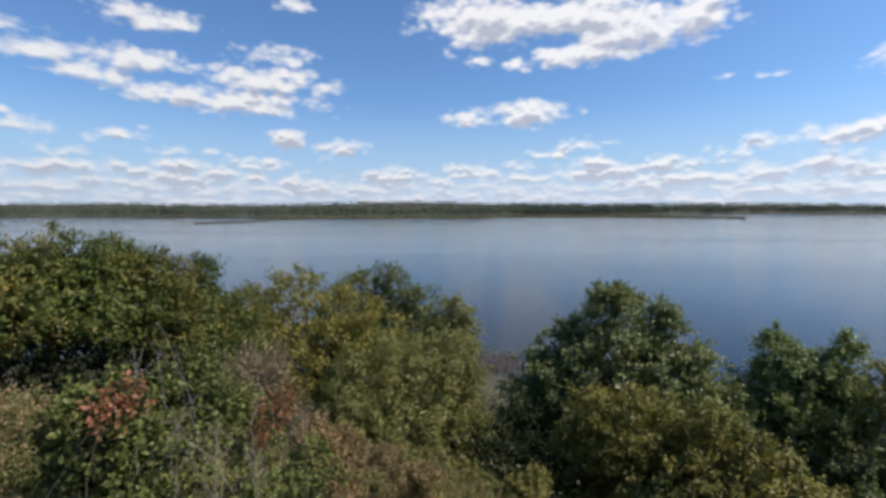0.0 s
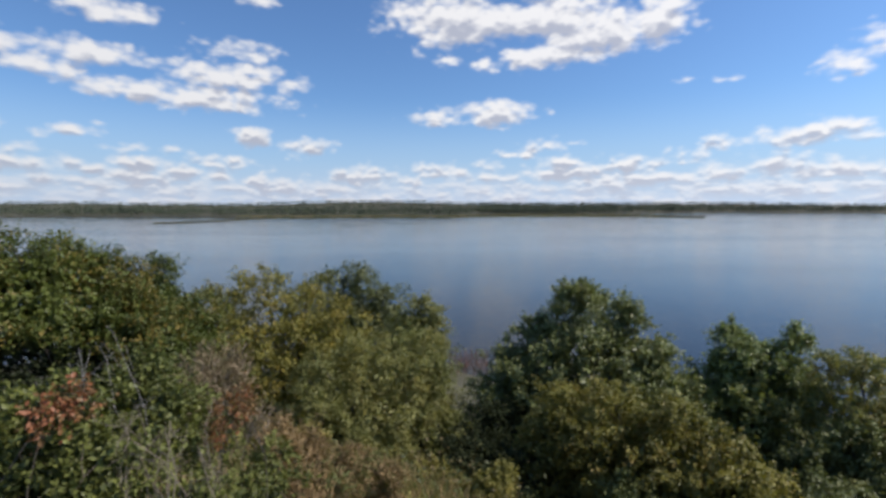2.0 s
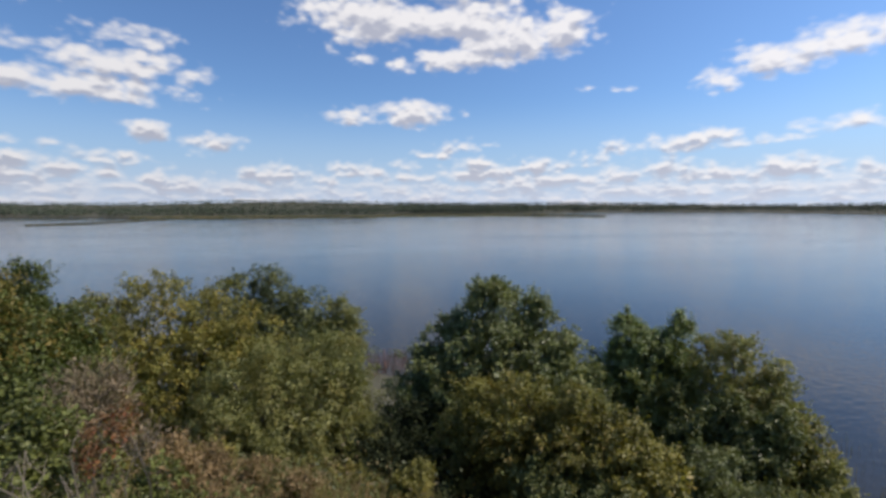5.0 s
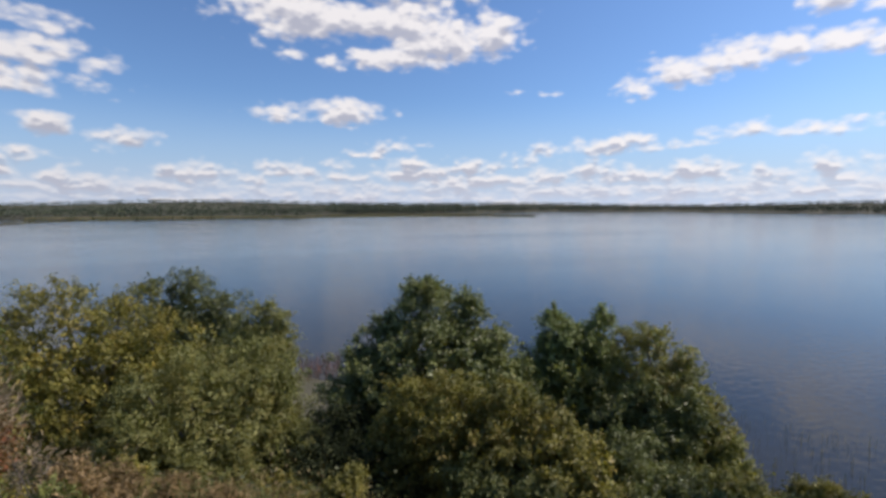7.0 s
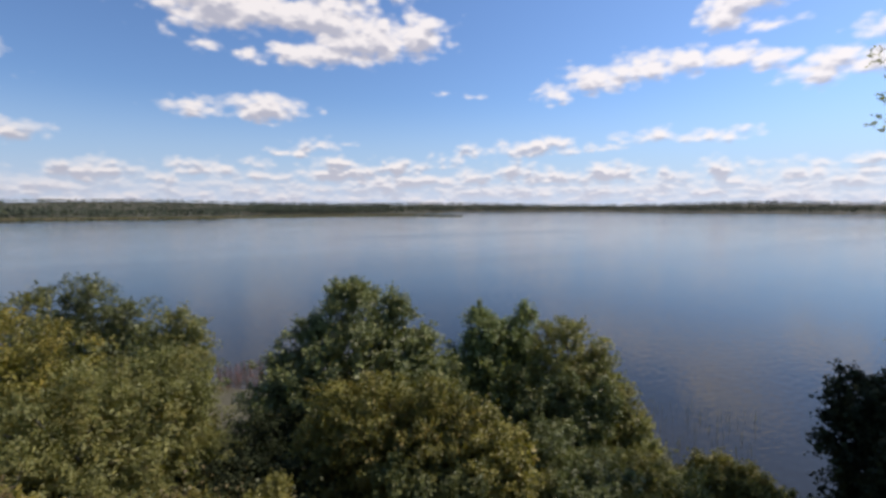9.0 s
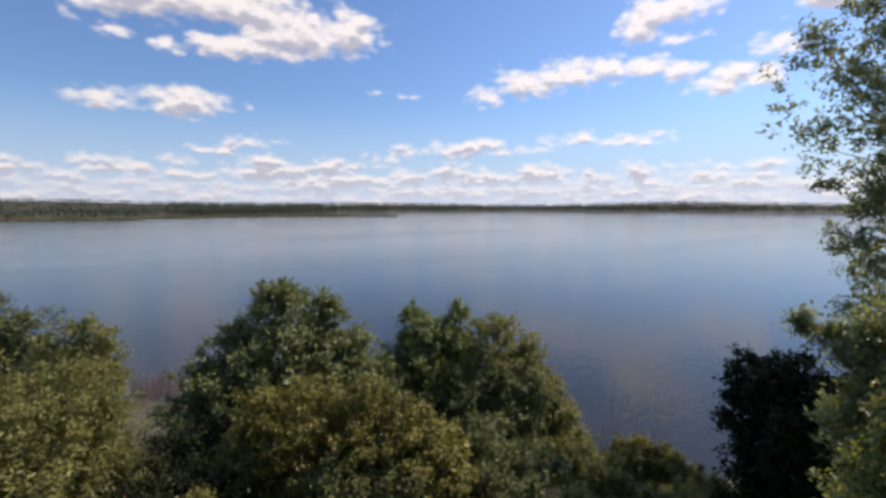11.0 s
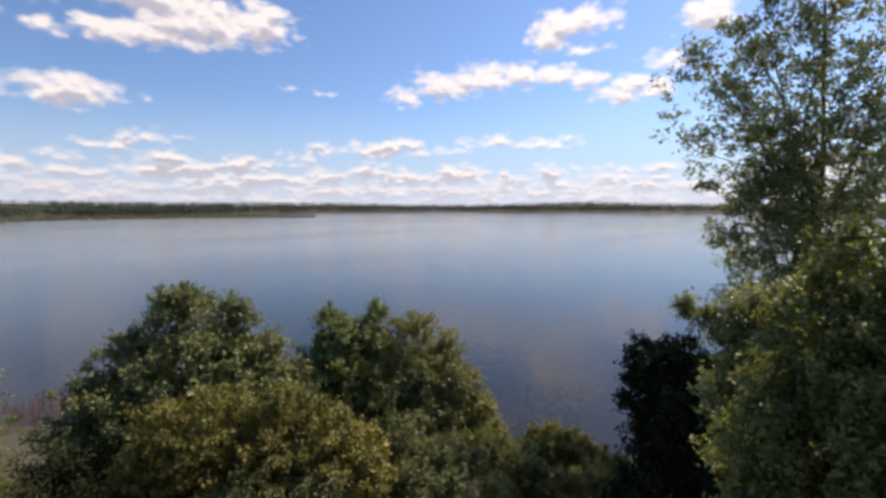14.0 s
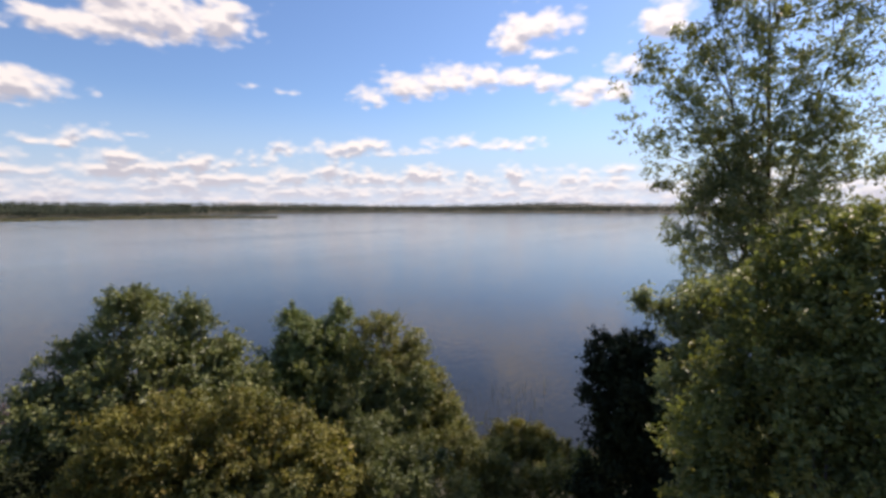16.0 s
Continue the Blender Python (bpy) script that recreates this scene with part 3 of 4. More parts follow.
def grown(name, foot, leaders, leaf_mat, bark, boughs, sprays, leaf, ratio=0.55, twig=0.3, trunk_r=0.1, a=0.7, b=0.25, rise=(0.3, 1.1), spray=0.2, fill=0.12, fork=True, per=8, inner=1.8, label="", category="tree", group="", **more):
    """A tree or shrub grown from leaders: from each, boughs sweep out and up to the crown's edge and carry sprays of leaves."""
    bx, by = foot
    bz = float(ground_z(bx, by))
    root = tagged(new(name), label, category, group)
    root.location = (bx, by, bz)
    lead = np.asarray(leaders, float) - [bx, by, bz, bz, 0]
    share = lead[:, 4] * (lead[:, 3] - lead[:, 2])
    share = share / share.sum()
    feet, outs, sizes, main = [], [], [], None
    for (x, y, z0, z1, r), part_share in zip(lead, share):
        top = np.array([x, y, z1])
        start = np.array([rng.normal() * trunk_r, rng.normal() * trunk_r, -0.25])
        thick = trunk_r
        if fork and main is not None:
            low = z0 - 0.5 * np.hypot(x - main[-1, 0], y - main[-1, 1])
            start, thick = main[int(np.clip(np.argmin(np.abs(main[:, 2] - low)), 2, 7))], trunk_r * 0.45
        stem = bend(start, top, 0.06, 10)
        main = stem if main is None else main
        part("trunk" if fork and stem is main else "stem", mesh_of("stem", *tube(stem, thick, thick * 0.1, 7), True), bark, root)
        count, each = max(5, int(boughs * part_share)), max(6, int(sprays * (1 - fill) / boughs))
        for k in range(count):
            t = min(0.96, ((k + rng.uniform(0, 1)) / count) ** 0.85)
            w = r * profile(t, a, b) * rng.uniform(0.6, 1.15)
            turn = 2.4 * k + rng.uniform(-0.6, 0.6)
            side = np.array([math.cos(turn), math.sin(turn), 0])
            tip = np.array([x, y, z0 + t * (z1 - z0)]) + side * w
            tip[2] += spray * rng.uniform(-0.2, 0.9) * t
            root_z = tip[2] - w * rng.uniform(*rise)
            line = bend(stem[int(np.clip(np.argmin(np.abs(stem[:, 2] - root_z)), 1, 8))], tip, 0.1, 6)
            line[:, 2] -= 0.15 * w * np.sin(np.linspace(0, np.pi, 6))
            if k % 4 == 0:
                part("bough", mesh_of("bough", *tube(line, trunk_r * 0.2, trunk_r * 0.05, 4), True), bark, root)
            # each bough carries a few tufts, the densest at its tip
            m = 4
            u = 1 - 0.62 * np.array([0.0, 0.18, 0.45, 1.0]) * rng.uniform(0.7, 1.1, m)
            tuft = np.stack([np.interp(u * 5, np.arange(6), line[:, i]) for i in range(3)], 1)
            tuft = tuft + rng.normal(size=(m, 3)) * spray * 0.8 * (1, 1, 0.6) * np.array([0.2, 1, 1, 1])[:, None]
            pick = rng.choice(m, each, p=[0.32, 0.28, 0.24, 0.16])
            feet.append(tuft[pick] + rng.normal(size=(each, 3)) * spray * 0.42 * (1, 1, 0.75))
            sizes.append(np.full(each, leaf))
            outs.append(np.tile(unit(tip - line[0] + [0, 0, 0.3 * w]), (each, 1)) + rng.normal(size=(each, 3)) * 0.3)
        # the leafy leading shoot
        m = max(6, each)
        u = rng.uniform(0, 1, m)
        feet.append(top + np.stack([rng.normal(size=m) * (0.1 + 0.35 * u) * spray, rng.normal(size=m) * (0.1 + 0.35 * u) * spray, -u * 3.2 * spray + spray * 0.5], 1))
        sizes.append(np.full(m, leaf))
        outs.append(np.tile([0, 0, 1.0], (m, 1)) + rng.normal(size=(m, 3)) * 0.3)
        # fewer, larger leaves inside the crown
        m = int(sprays * fill * part_share)
        t = rng.uniform(0.0, 0.8, m)
        turn, w = rng.uniform(0, 2 * np.pi, m), r * profile(t, a, b) * rng.uniform(0.1, 0.74, m) ** 0.7
        o = np.stack([np.cos(turn), np.sin(turn), 0 * t + 0.3], 1)
        feet.append(np.stack([x + o[:, 0] * w, y + o[:, 1] * w, z0 + t * (z1 - z0)], 1))
        sizes.append(np.full(m, leaf * inner))
        outs.append(o)
    part("crown", leafy("crown", np.concatenate(feet), unit(np.concatenate(outs)), per, np.repeat(np.concatenate(sizes), per), ratio, twig, **more), leaf_mat, root)
    return root


# Leaders of the larger plants: x, y, height of the crown's foot and top, half-width.
ALDER_A = [(4.64, 12.38, 1.40, 7.91, 4.28), (5.65, 11.64, 2.46, 7.57, 1.58), (3.69, 12.89, 1.86, 6.83, 2.00), (2.81, 13.09, 1.94, 5.84, 1.66), (6.21, 10.90, 2.58, 6.58, 1.39)]
ALDER_B = [(8.60, 11.02, 1.47, 6.64, 2.20), (8.26, 11.39, 2.76, 7.03, 1.01), (9.44, 10.72, 2.87, 7.04, 0.83), (7.45, 11.45, 1.82, 5.64, 1.07)]
BIRCH = [(9.56, 9.11, 2.23, 6.82, 1.73), (9.77, 8.29, 2.68, 6.17, 1.27), (9.93, 7.62, 2.82, 5.37, 0.94), (10.00, 7.03, 3.03, 4.63, 0.70)]
DOME = [(3.34, 9.34, 3.28, 6.19, 1.01), (4.03, 8.75, 3.48, 6.42, 1.24), (4.78, 8.15, 3.67, 6.32, 1.21), (5.39, 7.54, 3.91, 6.05, 1.05), (5.84, 6.96, 4.16, 5.65, 0.84), (2.78, 9.61, 3.25, 5.30, 0.83)]
YELLOW = [(-3.30, 10.49, 4.32, 8.59, 1.20), (-4.02, 10.02, 4.58, 8.23, 1.08), (-2.40, 10.73, 4.18, 8.32, 1.16), (-1.74, 10.66, 4.21, 7.83, 1.03)]
FARA = [(-2.71, 23.85, 1.37, 7.00, 2.07), (-4.22, 24.13, 1.27, 6.57, 1.95), (-1.30, 23.46, 1.50, 5.86, 1.47)]
FARB = [(0.46, 19.49, 2.44, 6.15, 1.18), (-0.32, 19.50, 2.44, 5.35, 1.11)]
SCRUB = [(-0.23, 10.20, 4.05, 7.19, 1.00), (0.34, 10.59, 4.24, 7.08, 0.76), (-1.07, 9.84, 4.26, 7.18, 1.10), (-1.92, 9.51, 4.46, 6.92, 1.07), (0.62, 10.78, 4.14, 6.23, 0.46)]
SHADY = [(1.35, 10.89, 2.82, 5.12, 1.24), (0.44, 10.15, 3.26, 4.84, 0.94), (2.22, 10.97, 2.54, 4.94, 1.37), (1.29, 9.49, 3.33, 4.94, 1.44), (2.36, 9.51, 3.03, 4.71, 1.24)]
HAZEL = [(-3.54, 3.94, 8.96, 9.69, 0.46), (-3.38, 4.21, 8.88, 9.70, 0.50), (-3.23, 4.58, 8.73, 9.69, 0.47), (-2.98, 4.98, 8.21, 9.50, 0.46), (-2.82, 5.52, 7.87, 9.39, 0.38), (-2.60, 5.85, 7.67, 8.90, 0.48), (-3.57, 3.50, 9.07, 9.67, 0.43), (-2.67, 4.81, 8.14, 9.09, 0.57), (-3.59, 3.18, 9.16, 9.71, 0.39)]
HAZEL_SHADE = [(-3.70, 4.07, 8.03, 9.07, 0.41), (-3.44, 4.29, 7.91, 8.99, 0.46), (-3.19, 4.61, 7.75, 8.88, 0.47), (-2.96, 4.99, 7.57, 8.67, 0.44), (-3.72, 3.64, 8.24, 9.14, 0.41)]
MAPLE = [(-1.52, 1.86, 8.85, 9.26, 0.15), (-1.38, 1.90, 8.82, 9.28, 0.17), (-1.27, 2.27, 8.77, 9.25, 0.25), (-1.06, 2.16, 8.75, 9.14, 0.20), (-1.15, 1.81, 8.83, 9.13, 0.17), (-1.34, 1.74, 8.78, 9.08, 0.19), (-0.82, 1.88, 8.58, 8.87, 0.15), (-0.75, 2.49, 8.32, 8.68, 0.19), (-1.16, 1.69, 8.73, 8.97, 0.17)]
TALL = [(18.17, 1.23, 6.08, 18.92, 2.14), (17.64, 2.37, 9.99, 16.28, 1.66), (16.87, 4.14, 11.66, 14.82, 1.49), (17.67, 2.12, 6.35, 12.30, 1.26), (18.62, -0.11, 6.22, 18.64, 2.24), (18.97, -1.53, 6.38, 17.54, 2.13), (17.33, 2.98, 9.63, 15.31, 1.30), (17.38, 1.01, 6.06, 12.64, 1.86), (18.02, -0.67, 6.21, 12.85, 1.95), (17.35, 2.28, 6.66, 11.05, 1.04), (17.15, 1.35, 5.86, 11.33, 1.37), (17.08, 2.00, 6.11, 9.64, 1.06), (17.22, 0.35, 5.68, 10.47, 1.48)]
BRIGHT = [(4.22, -0.18, 8.26, 9.78, 0.33), (4.21, -0.46, 8.36, 9.83, 0.38), (4.12, 0.05, 8.02, 9.46, 0.31), (4.19, -0.71, 8.29, 9.79, 0.36), (3.92, -0.17, 7.72, 9.07, 0.47), (3.91, -0.54, 7.92, 9.14, 0.43), (4.11, 0.20, 7.55, 8.93, 0.35), (4.00, 0.26, 7.45, 8.50, 0.38), (4.02, -0.33, 8.22, 9.49, 0.41)]
# Lobes of the smaller ones: the foot, then x, y, z and radius from it.
LOW = ((10.3, 5.35, 1.47), [(0.09, 0.06, 2.5, 0.46), (0.41, -0.54, 2.54, 0.38), (-0.34, 0.43, 2.15, 0.47), (0.55, -0.97, 2.44, 0.29), (-0.71, 1.03, 2.19, 0.55)])
DARK = ((8.32, 1.94, 3.68), [(0.29, 0.43, 3.43, 0.44), (0.07, 0.61, 3.0, 0.38), (0.32, 0.0, 3.17, 0.53), (0.04, 0.18, 2.62, 0.47), (0.21, -0.32, 2.7, 0.58), (0.1, -0.7, 2.28, 0.56), (0.48, 0.07, 3.71, 0.31), (0.48, -0.58, 3.26, 0.5), (-0.12, -0.16, 2.1, 0.49), (-0.16, 0.34, 2.3, 0.34), (-0.36, -0.06, 1.7, 0.48), (-0.18, -0.69, 1.76, 0.54), (-0.5, 0.49, 1.75, 0.3), (-0.66, 0.38, 1.44, 0.36)])
SPRIG = ((6.25, 0.58, 5.1), [(0.09, 0.64, 3.55, 0.16), (0.14, 0.35, 3.51, 0.21), (0.12, 0.15, 3.27, 0.24), (0.23, -0.01, 3.66, 0.26), (0.14, -0.13, 3.18, 0.33), (0.25, -0.44, 3.59, 0.32), (-0.01, 0.08, 2.79, 0.34), (-0.2, -0.08, 2.26, 0.38), (-0.37, -0.2, 1.87, 0.31), (-0.39, -0.38, 1.8, 0.25)])
G1 = ((0.53, 8.29, 4.85), [(-0.16, 0.04, 0.01, 0.32), (0.16, -0.04, -0.1, 0.28)])
G2 = ((1.37, 7.64, 4.79), [(0.15, 0.02, 0.35, 0.31), (-0.15, -0.02, 0.2, 0.26)])
G3 = ((-0.71, 9.06, 4.9), [(0.14, 0.09, -0.23, 0.37), (-0.14, -0.09, -0.49, 0.4)])
G4 = ((-1.44, 6.32, 6.03), [(-0.06, 0.14, 0.47, 0.32), (0.36, 0.02, 0.11, 0.35), (-0.31, -0.16, 0.06, 0.31)])
SLOPEA = ((6.74, 6.8, 2.42), [(0.56, 0.47, 2.02, 0.69), (1.23, -0.44, 1.75, 0.73), (-0.46, 0.39, 1.76, 0.71), (0.03, -0.89, 1.71, 0.78), (-1.35, 0.46, 1.94, 0.57)])
SLOPEB = ((9.28, 5.06, 1.91), [(1.34, 0.03, 1.84, 0.5), (-0.09, 0.28, 1.89, 0.6), (-0.03, 1.31, 1.99, 0.54), (-0.05, -0.29, 1.47, 0.67), (0.55, -1.1, 1.76, 0.56), (-1.73, -0.23, 2.08, 0.58)])
SHOREB = ((11.64, 4.38, 1.57), [(0.54, 0.15, 1.35, 0.48), (0.13, 0.66, 1.04, 0.53), (-0.67, -0.81, 1.79, 0.53)])
SLOPEC = ((8.41, 8.04, 1.46), [(-0.4, 0.48, 3.22, 0.62), (0.19, 0.14, 3.61, 0.6), (0.41, -0.37, 3.21, 0.57), (-0.92, 0.45, 2.47, 0.64), (0.81, -0.49, 3.72, 0.49), (-0.08, -0.2, 2.68, 0.6)])
SLOPED = ((5.71, 7.97, 2.68), [(1.08, 1.32, 1.08, 0.58), (1.94, 1.03, 0.97, 0.6), (-0.83, -0.35, 1.86, 0.57), (-1.79, -0.36, 2.07, 0.53), (0.37, -0.55, 1.35, 0.61), (-0.78, -1.09, 1.85, 0.56)])
RUSTA = ((-1.2, 1.72, 7.7), [(-0.06, -0.04, 1.55, 0.07), (0.03, 0.02, 1.57, 0.07), (-0.02, -0.02, 1.52, 0.05)])
RUSTB = ((-0.82, 2.25, 7.53), [(0.0, -0.1, 1.47, 0.08), (0.02, 0.05, 1.5, 0.07), (-0.01, 0.11, 1.53, 0.06), (-0.03, -0.12, 1.4, 0.05)])
TWIGA = ((-1.11, 2.76, 7.33), [(-0.08, -0.0, 1.57, 0.14), (0.04, 0.07, 1.63, 0.11), (-0.15, -0.08, 1.46, 0.1), (0.19, 0.02, 1.38, 0.09)])
HEATHA = ((-1.76, 1.82, 7.58), [(-0.04, 0.1, 1.48, 0.13), (0.08, -0.11, 1.42, 0.14), (0.2, -0.05, 1.32, 0.1), (-0.24, 0.07, 1.49, 0.17)])
HEATHB = ((-0.76, 4.34, 6.73), [(-0.24, -0.07, 0.87, 0.23), (0.14, 0.33, 0.43, 0.25), (-0.33, -0.48, 1.23, 0.17), (0.47, 0.73, 0.08, 0.23), (-0.04, -0.52, 0.84, 0.26)])
TWIGB = ((-0.95, 1.85, 7.66), [(-0.06, -0.18, 1.44, 0.13), (0.1, -0.09, 1.44, 0.12), (-0.02, -0.1, 1.52, 0.1), (0.18, -0.11, 1.35, 0.1)])
TWIGC = ((-1.4, 2.15, 7.52), [(0.05, -0.04, 1.81, 0.1), (0.12, 0.0, 1.84, 0.09), (-0.02, -0.09, 1.79, 0.1)])
TWIGD = ((-1.08, 5.21, 6.41), [(-0.01, 0.06, 0.93, 0.29), (-0.39, 0.01, 1.02, 0.23), (0.4, -0.06, 0.58, 0.23)])

# behind, at the water's edge
grown("willow_tree", (-3.0, 24.0), FARA, leaf_far, bark_brown, 110, 3800, 0.14, 0.45, 0.5, 0.14, 0.5, 0.2, spray=0.38, fill=0.25, label="grey-green willow tree at the water's edge", group="willows on the shore", droop=0.3)
grown("willow_tree", (0.2, 19.5), FARB, leaf_willow, bark_brown, 70, 2400, 0.12, 0.45, 0.45, 0.11, 0.5, 0.2, spray=0.32, fill=0.25, label="olive-green young willow tree on the lake shore", group="willows on the shore", droop=0.3)
grown("alder_tree", (8.86, 10.99), ALDER_B, leaf_aspen, bark_brown, 230, 9500, 0.08, 0.6, 0.28, 0.1, 0.75, 0.2, spray=0.21, fill=0.2, label="fresh green alder tree with two pointed tops", group="alders")
grown("alder_tree", (4.6, 12.2), ALDER_A, leaf_alder, bark_brown, 380, 15000, 0.085, 0.6, 0.3, 0.13, 0.9, 0.22, spray=0.23, fill=0.2, label="dark green broad alder tree on the slope", group="alders")
grown("birch_tree", (9.8, 8.5), BIRCH, leaf_birch, bark_brown, 200, 8000, 0.075, 0.6, 0.28, 0.09, 0.5, 0.18, spray=0.21, fill=0.2, label="olive-green small birch tree beside the alders")
grown("tall_tree", (17.9, 0.9), TALL, leaf_tall, bark_brown, 340, 10500, 0.115, 0.6, 0.42, 0.13, 0.5, 0.25, rise=(0.2, 1.2), spray=0.36, fill=0.06, inner=1.0, label="tall airy poplar tree with small grey-green leaves", droop=0.25)
# the middle slope
grown("yellow_shrub", (-2.95, 10.66), YELLOW, leaf_yellow, bark_brown, 190, 7500, 0.068, 0.45, 0.28, 0.05, 0.45, 0.15, spray=0.2, fill=0.2, fork=False, label="yellowing willow shrub in early autumn colour", category="shrub")
grown("willow_shrub", (-0.6, 9.9), SCRUB, leaf_willow, bark_grey, 200, 7500, 0.075, 0.3, 0.3, 0.035, 0.45, 0.12, rise=(0.8, 2.0), spray=0.19, fill=0.2, fork=False, label="dense olive willow scrub with thin pale stems", category="shrub", upright=0.7)
grown("dome_shrub", (4.54, 8.4), DOME, leaf_dome, bark_brown, 260, 10000, 0.066, 0.55, 0.24, 0.045, 0.45, 0.12, spray=0.17, fill=0.22, fork=False, label="dome-shaped shrub with yellowish green top", category="shrub")
tree("shore_shrub", LOW, leaf_dome, bark_brown, 3600, 9, 0.075, 0.5, 0.3, 0.04, 4, label="low yellowish shrub by the water", category="shrub")
# backlit shrub, its shade painted into the leaf colour
tree("dark_shrub", DARK, leaf_shade_dark, bark_brown, 7000, 9, 0.07, 0.75, 0.28, 0.05, 4, label="round-leaved shrub with its own shade put into dark green leaves", category="shrub", ragged=0.35, tufts=22, tuft_r=0.2, fill=0.25)
# fills the shadowed hollow left of the alder; shade is in the leaf colour
grown("shade_shrub", (1.6, 10.4), SHADY, leaf_shade_dark, bark_brown, 130, 5500, 0.08, 0.55, 0.28, 0.035, 0.5, 0.12, spray=0.24, fill=0.3, fork=False, label="undergrowth shrub with deep shade put into its dark leaf colour", category="shrub", group="shrubs in the shade")
tree("slope_shrub", SLOPEA, leaf_alder, bark_brown, 4700, 9, 0.07, 0.5, 0.28, 0.04, 5, label="dark green shrub on the slope below the alders", category="shrub", group="shrubs on the lower slope")
tree("slope_shrub", SLOPEB, leaf_willow, bark_brown, 4700, 9, 0.07, 0.4, 0.28, 0.04, 5, label="grey-olive shrub on the slope near the water", category="shrub", group="shrubs on the lower slope")
tree("slope_shrub", SLOPEC, leaf_alder, bark_brown, 4300, 9, 0.075, 0.55, 0.3, 0.04, 5, label="fresh green shrub on the slope among the alders", category="shrub", group="shrubs on the lower slope")
tree("slope_shrub", SLOPED, leaf_alder, bark_brown, 4500, 9, 0.07, 0.42, 0.28, 0.04, 5, label="dull green shrub under the alder trees", category="shrub", group="shrubs on the lower slope")
tree("shore_shrub", SHOREB, leaf_birch, bark_brown, 2600, 9, 0.075, 0.5, 0.3, 0.03, 4, label="low olive-green shrub at the lake shore", category="shrub")
# close to the camera
grown("hazel_shrub", (-3.3, 4.4), HAZEL, leaf_hazel, bark_brown, 330, 13000, 0.035, 0.5, 0.16, 0.02, 0.45, 0.12, spray=0.11, fill=0.22, fork=False, label="large olive-green leafy shrub with dark interior", category="shrub")
# added near-black growth that stands in for shade inside the hazel
grown("shade_shrub", (-3.2, 4.6), HAZEL_SHADE, leaf_shade_dark, bark_brown, 90, 3000, 0.036, 0.5, 0.16, 0.016, 0.5, 0.12, spray=0.12, fill=0.3, fork=False, label="added dark growth standing in for the large shrub's shaded interior", category="shrub", group="shrubs in the shade")
grown("bright_shrub", (3.65, -0.35), BRIGHT, leaf_bright, bark_brown, 260, 7500, 0.044, 0.55, 0.14, 0.016, 0.45, 0.15, spray=0.085, fill=0.14, inner=1.2, fork=False, label="bright green leafy shrub lit by the sun", category="shrub")
tree("young_tree", SPRIG, leaf_tall, bark_brown, 3400, 9, 0.07, 0.4, 0.32, 0.02, 3, label="young grey-green tree with long leaves", category="tree", ragged=0.45, tufts=9, tuft_r=0.26, fill=0.12, shoots=0.45)
grown("maple_shrub", (-1.15, 1.9), MAPLE, leaf_maple, bark_brown, 95, 2300, 0.029, 0.62, 0.09, 0.006, 0.5, 0.12, spray=0.06, fill=0.15, inner=1.1, fork=False, label="low shrub with broad green and rusty leaves", category="shrub")
for spec_, mat_ in ((G1, leaf_dome), (G2, leaf_dome), (G3, leaf_willow), (G4, leaf_yellow)):
    tree("low_shrub", spec_, mat_, bark_brown, 900, 9, 0.06, 0.45, 0.25, 0.02, 4, label="small yellowish green shrub on the slope", category="shrub", group="small shrubs on the slope")

tree("rusty_shrub", RUSTA, leaf_rust, bark_brown, 75, 6, 0.024, 0.65, 0.1, 0.004, 3, label="sprigs of rust-red autumn leaves", category="shrub", group="rusty sprigs")
tree("rusty_shrub", RUSTB, leaf_rust, bark_brown, 100, 6, 0.024, 0.6, 0.1, 0.004, 3, label="sprigs of orange-brown autumn leaves", category="shrub", group="rusty sprigs")


def bare_shrub(name, spec, stems, thick, bark, label):
    """A leafless shrub: forking bare stems that end in fine twigs."""
    (bx, by, bz), lobes = spec
    root = tagged(new(name), label, "dead shrub", "bare shrubs")
    root.location = (bx, by, bz)
    lob = np.asarray(lobes, float)
    for k in range(stems):
        q = lob[k % len(lob)]
        foot = rng.normal(size=3) * (0.12, 0.12, 0) + [0, 0, -0.1]
        stem = bend(foot, q[:3] + unit(rng.normal(size=3)) * q[3] * 0.8, 0.2, 9)
        pieces = [tube(stem, thick, thick * 0.35, 6)]
        for _ in range(6):
            a = stem[rng.integers(4, 9)]
            tip = a + unit(rng.normal(size=3) + [0, 0, 0.5]) * q[3] * rng.uniform(0.5, 1.1)
            side = bend(a, tip, 0.2, 6)
            pieces.append(tube(side, thick * 0.4, thick * 0.15, 5))
            for _ in range(3):
                c = side[rng.integers(2, 6)]
                pieces.append(tube(bend(c, c + unit(rng.normal(size=3) + [0, 0, 0.4]) * q[3] * rng.uniform(0.2, 0.5), 0.2, 4), thick * 0.18, thick * 0.07, 4))
        part("stem", mesh_of("stem", *join(pieces), True), bark, root)
    return root


tree("twig_thicket", TWIGA, twig_tan, bark_tan, 420, 7, 0.05, 0.14, 0.2, 0.004, 6, label="thicket of dry brown weeds and twigs", category="shrub", upright=1.2, droop=0.0, spread=0.4)
tree("heath_shrub", HEATHA, grass_dry, bark_tan, 3200, 8, 0.026, 0.2, 0.12, 0.004, 6, label="dry straw-coloured heath plants", category="shrub", group="dry heath plants", upright=1.0, droop=0.0)
tree("heath_shrub", HEATHB, leaf_heath, bark_tan, 2600, 8, 0.06, 0.2, 0.18, 0.005, 6, label="brownish olive heath plants on the slope", category="shrub", group="dry heath plants", upright=1.0, droop=0.0)
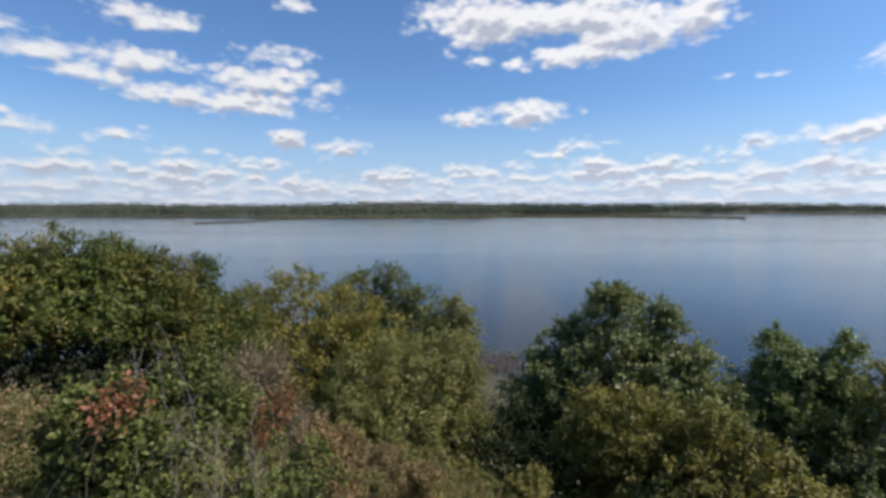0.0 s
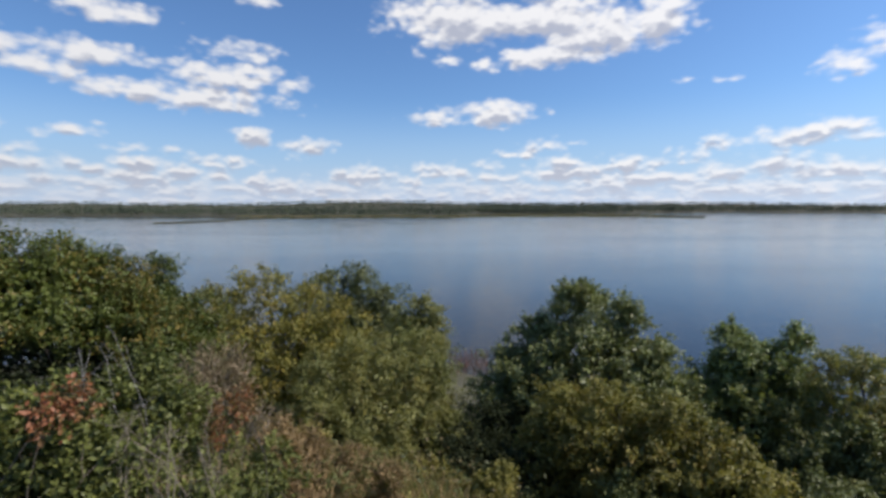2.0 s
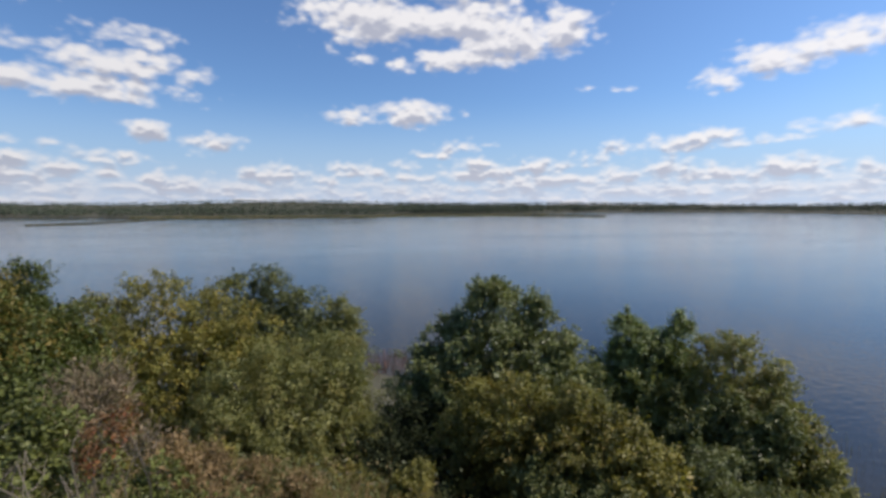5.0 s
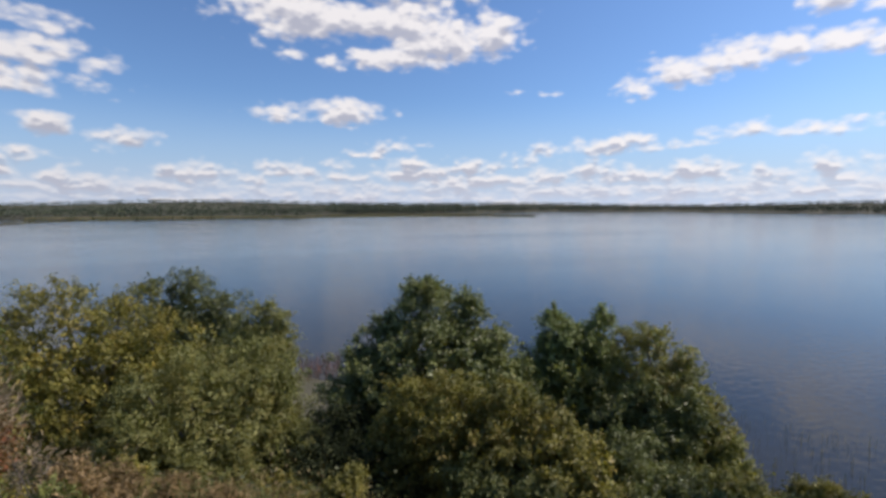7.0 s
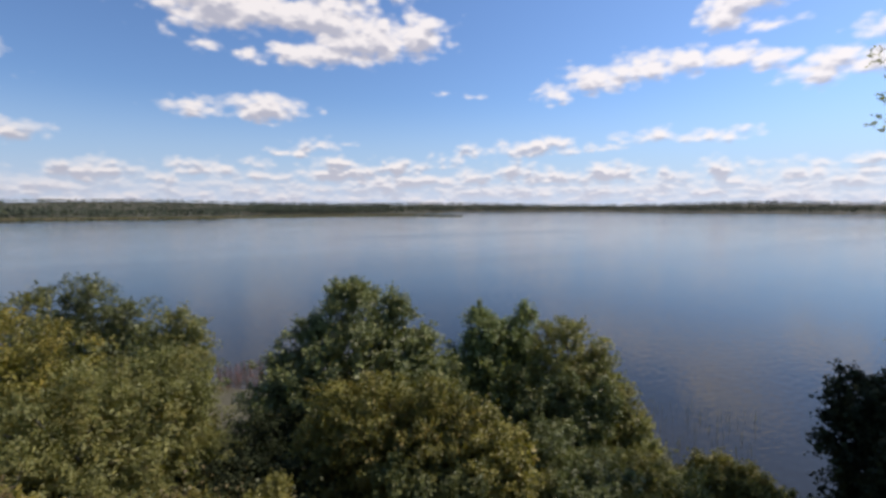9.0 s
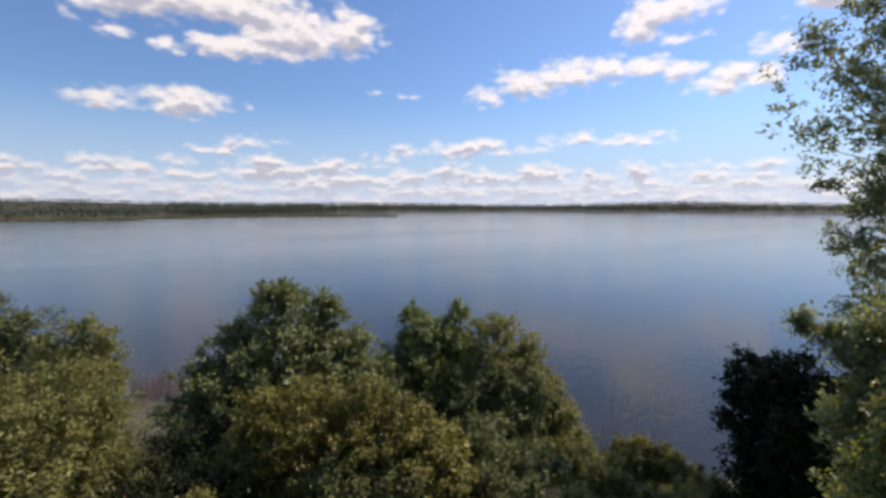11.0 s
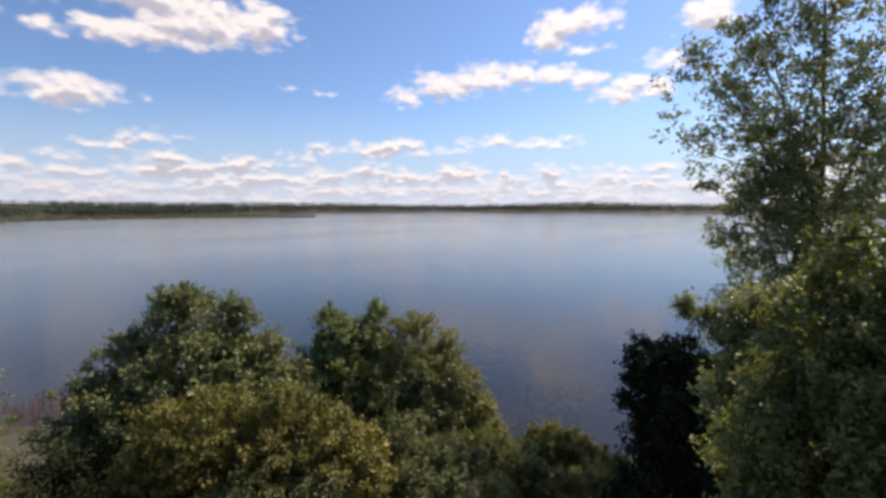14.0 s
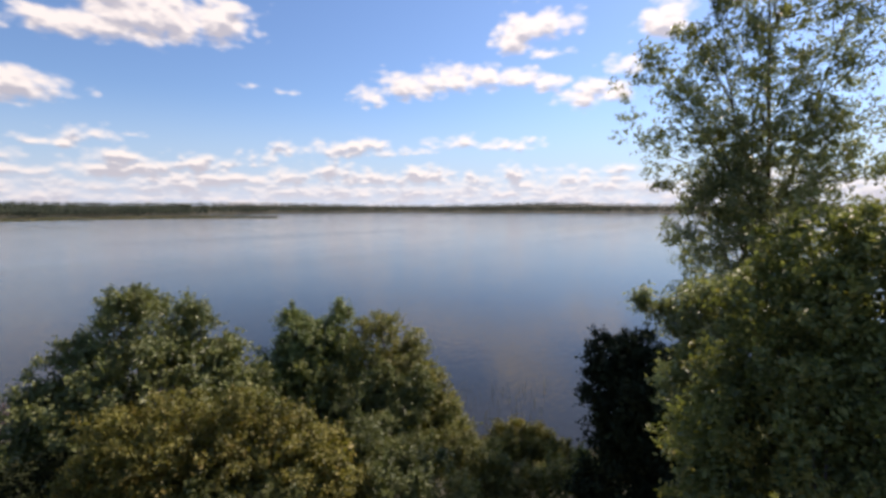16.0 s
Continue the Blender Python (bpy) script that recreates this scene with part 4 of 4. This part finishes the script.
bare_shrub("bare_shrub", TWIGA, 14, 0.004, bark_tan, "thicket of thin brown leafless twigs")
bare_shrub("bare_shrub", TWIGB, 18, 0.0045, bark_tan, "dead grey branches in the undergrowth")
bare_shrub("bare_shrub", TWIGC, 12, 0.0035, bark_grey, "dead grey branches above the leaves")
bare_shrub("bare_shrub", TWIGD, 16, 0.006, bark_tan, "pale brown dry stems on the slope")

# grass and weeds on the slope
def grass(name, n, az0, az1, d0, d1, height, mat, label):
    az = rng.uniform(az0, az1, n)
    d = np.sqrt(rng.uniform(d0 * d0, d1 * d1, n))
    x, y = at_az(az, d)
    foot = np.stack([x, y, ground_z(x, y) - 0.03], 1)
    lean = rng.normal(size=(n, 3)) * (0.35, 0.35, 0)
    tall = height * rng.uniform(0.4, 1.15, n) * (1 + 0.4 * wave(x, y, 1.7, 0.9))
    return tagged(part(name, blades_mesh(name, foot, lean, tall, 0.012 + 0.0012 * d), mat), label, "grass", kind="stuff")


grass("dry_grass", 17000, -60, 12, 1.6, 8, 0.38, grass_dry, "tall dry straw-coloured grass on the slope")
grass("green_grass", 16000, -60, 110, 1.6, 12, 0.32, grass_green, "olive-green grass and weeds among the shrubs")


def undergrowth(name, n, az0, az1, d0, d1, height, leaf, mat, label):
    """Brambles and weeds that cover the slope between the shrubs."""
    az = rng.uniform(az0, az1, n)
    d = np.sqrt(rng.uniform(d0 * d0, d1 * d1, n))
    shore = np.interp(az, SHORE_AZ, SHORE_D)
    d = np.minimum(d, shore - rng.uniform(0, 2, n))
    x, y = at_az(az, d)
    hump = height * np.clip(0.55 + 0.6 * wave(x, y, 1.3, 2.2), 0.12, 1.2)
    z = ground_z(x, y) + hump * rng.uniform(0.1, 1, n) ** 0.6
    pos = np.stack([x, y, z], 1)
    size = leaf * rng.uniform(0.6, 1.3, n)
    me = leaves_mesh(name, pos, rng.normal(size=(n, 3)) * (1, 1, 0.5), rng.normal(size=(n, 3)) * 0.5 + [0, 0, 1], size, size * 0.6)
    return tagged(part(name, me, mat), label, "undergrowth", kind="stuff")


undergrowth("brambles", 18000, -30, 100, 6, 19, 1.0, 0.085, leaf_under, "dark green brambles and weeds covering the slope")
undergrowth("weeds", 16000, -55, 40, 2.2, 7, 0.35, 0.05, leaf_yellow, "low yellowish weeds on the near slope")


def water_reeds(name, n, az0, az1, d0, d1, height, mat, label):
    """Thin reed stems standing in the shallows."""
    az, d = rng.uniform(az0, az1, n), rng.uniform(d0, d1, n)
    x, y = at_az(az, d)
    foot = np.stack([x, y, np.full(n, -0.15)], 1)
    lean = rng.normal(size=(n, 3)) * (0.1, 0.1, 0)
    return tagged(part(name, blades_mesh(name, foot, lean, height * rng.uniform(0.5, 1.1, n), 0.014), mat), label, "reeds", kind="stuff")


water_reeds("shallow_reeds", 260, 52, 66, 18.5, 26, 0.8, grass_green, "sparse thin reeds standing in the shallows")
water_reeds("red_reeds", 500, 4.5, 9.5, 27, 31, 0.8, reed_red, "reddish brown reeds standing in the shallows")
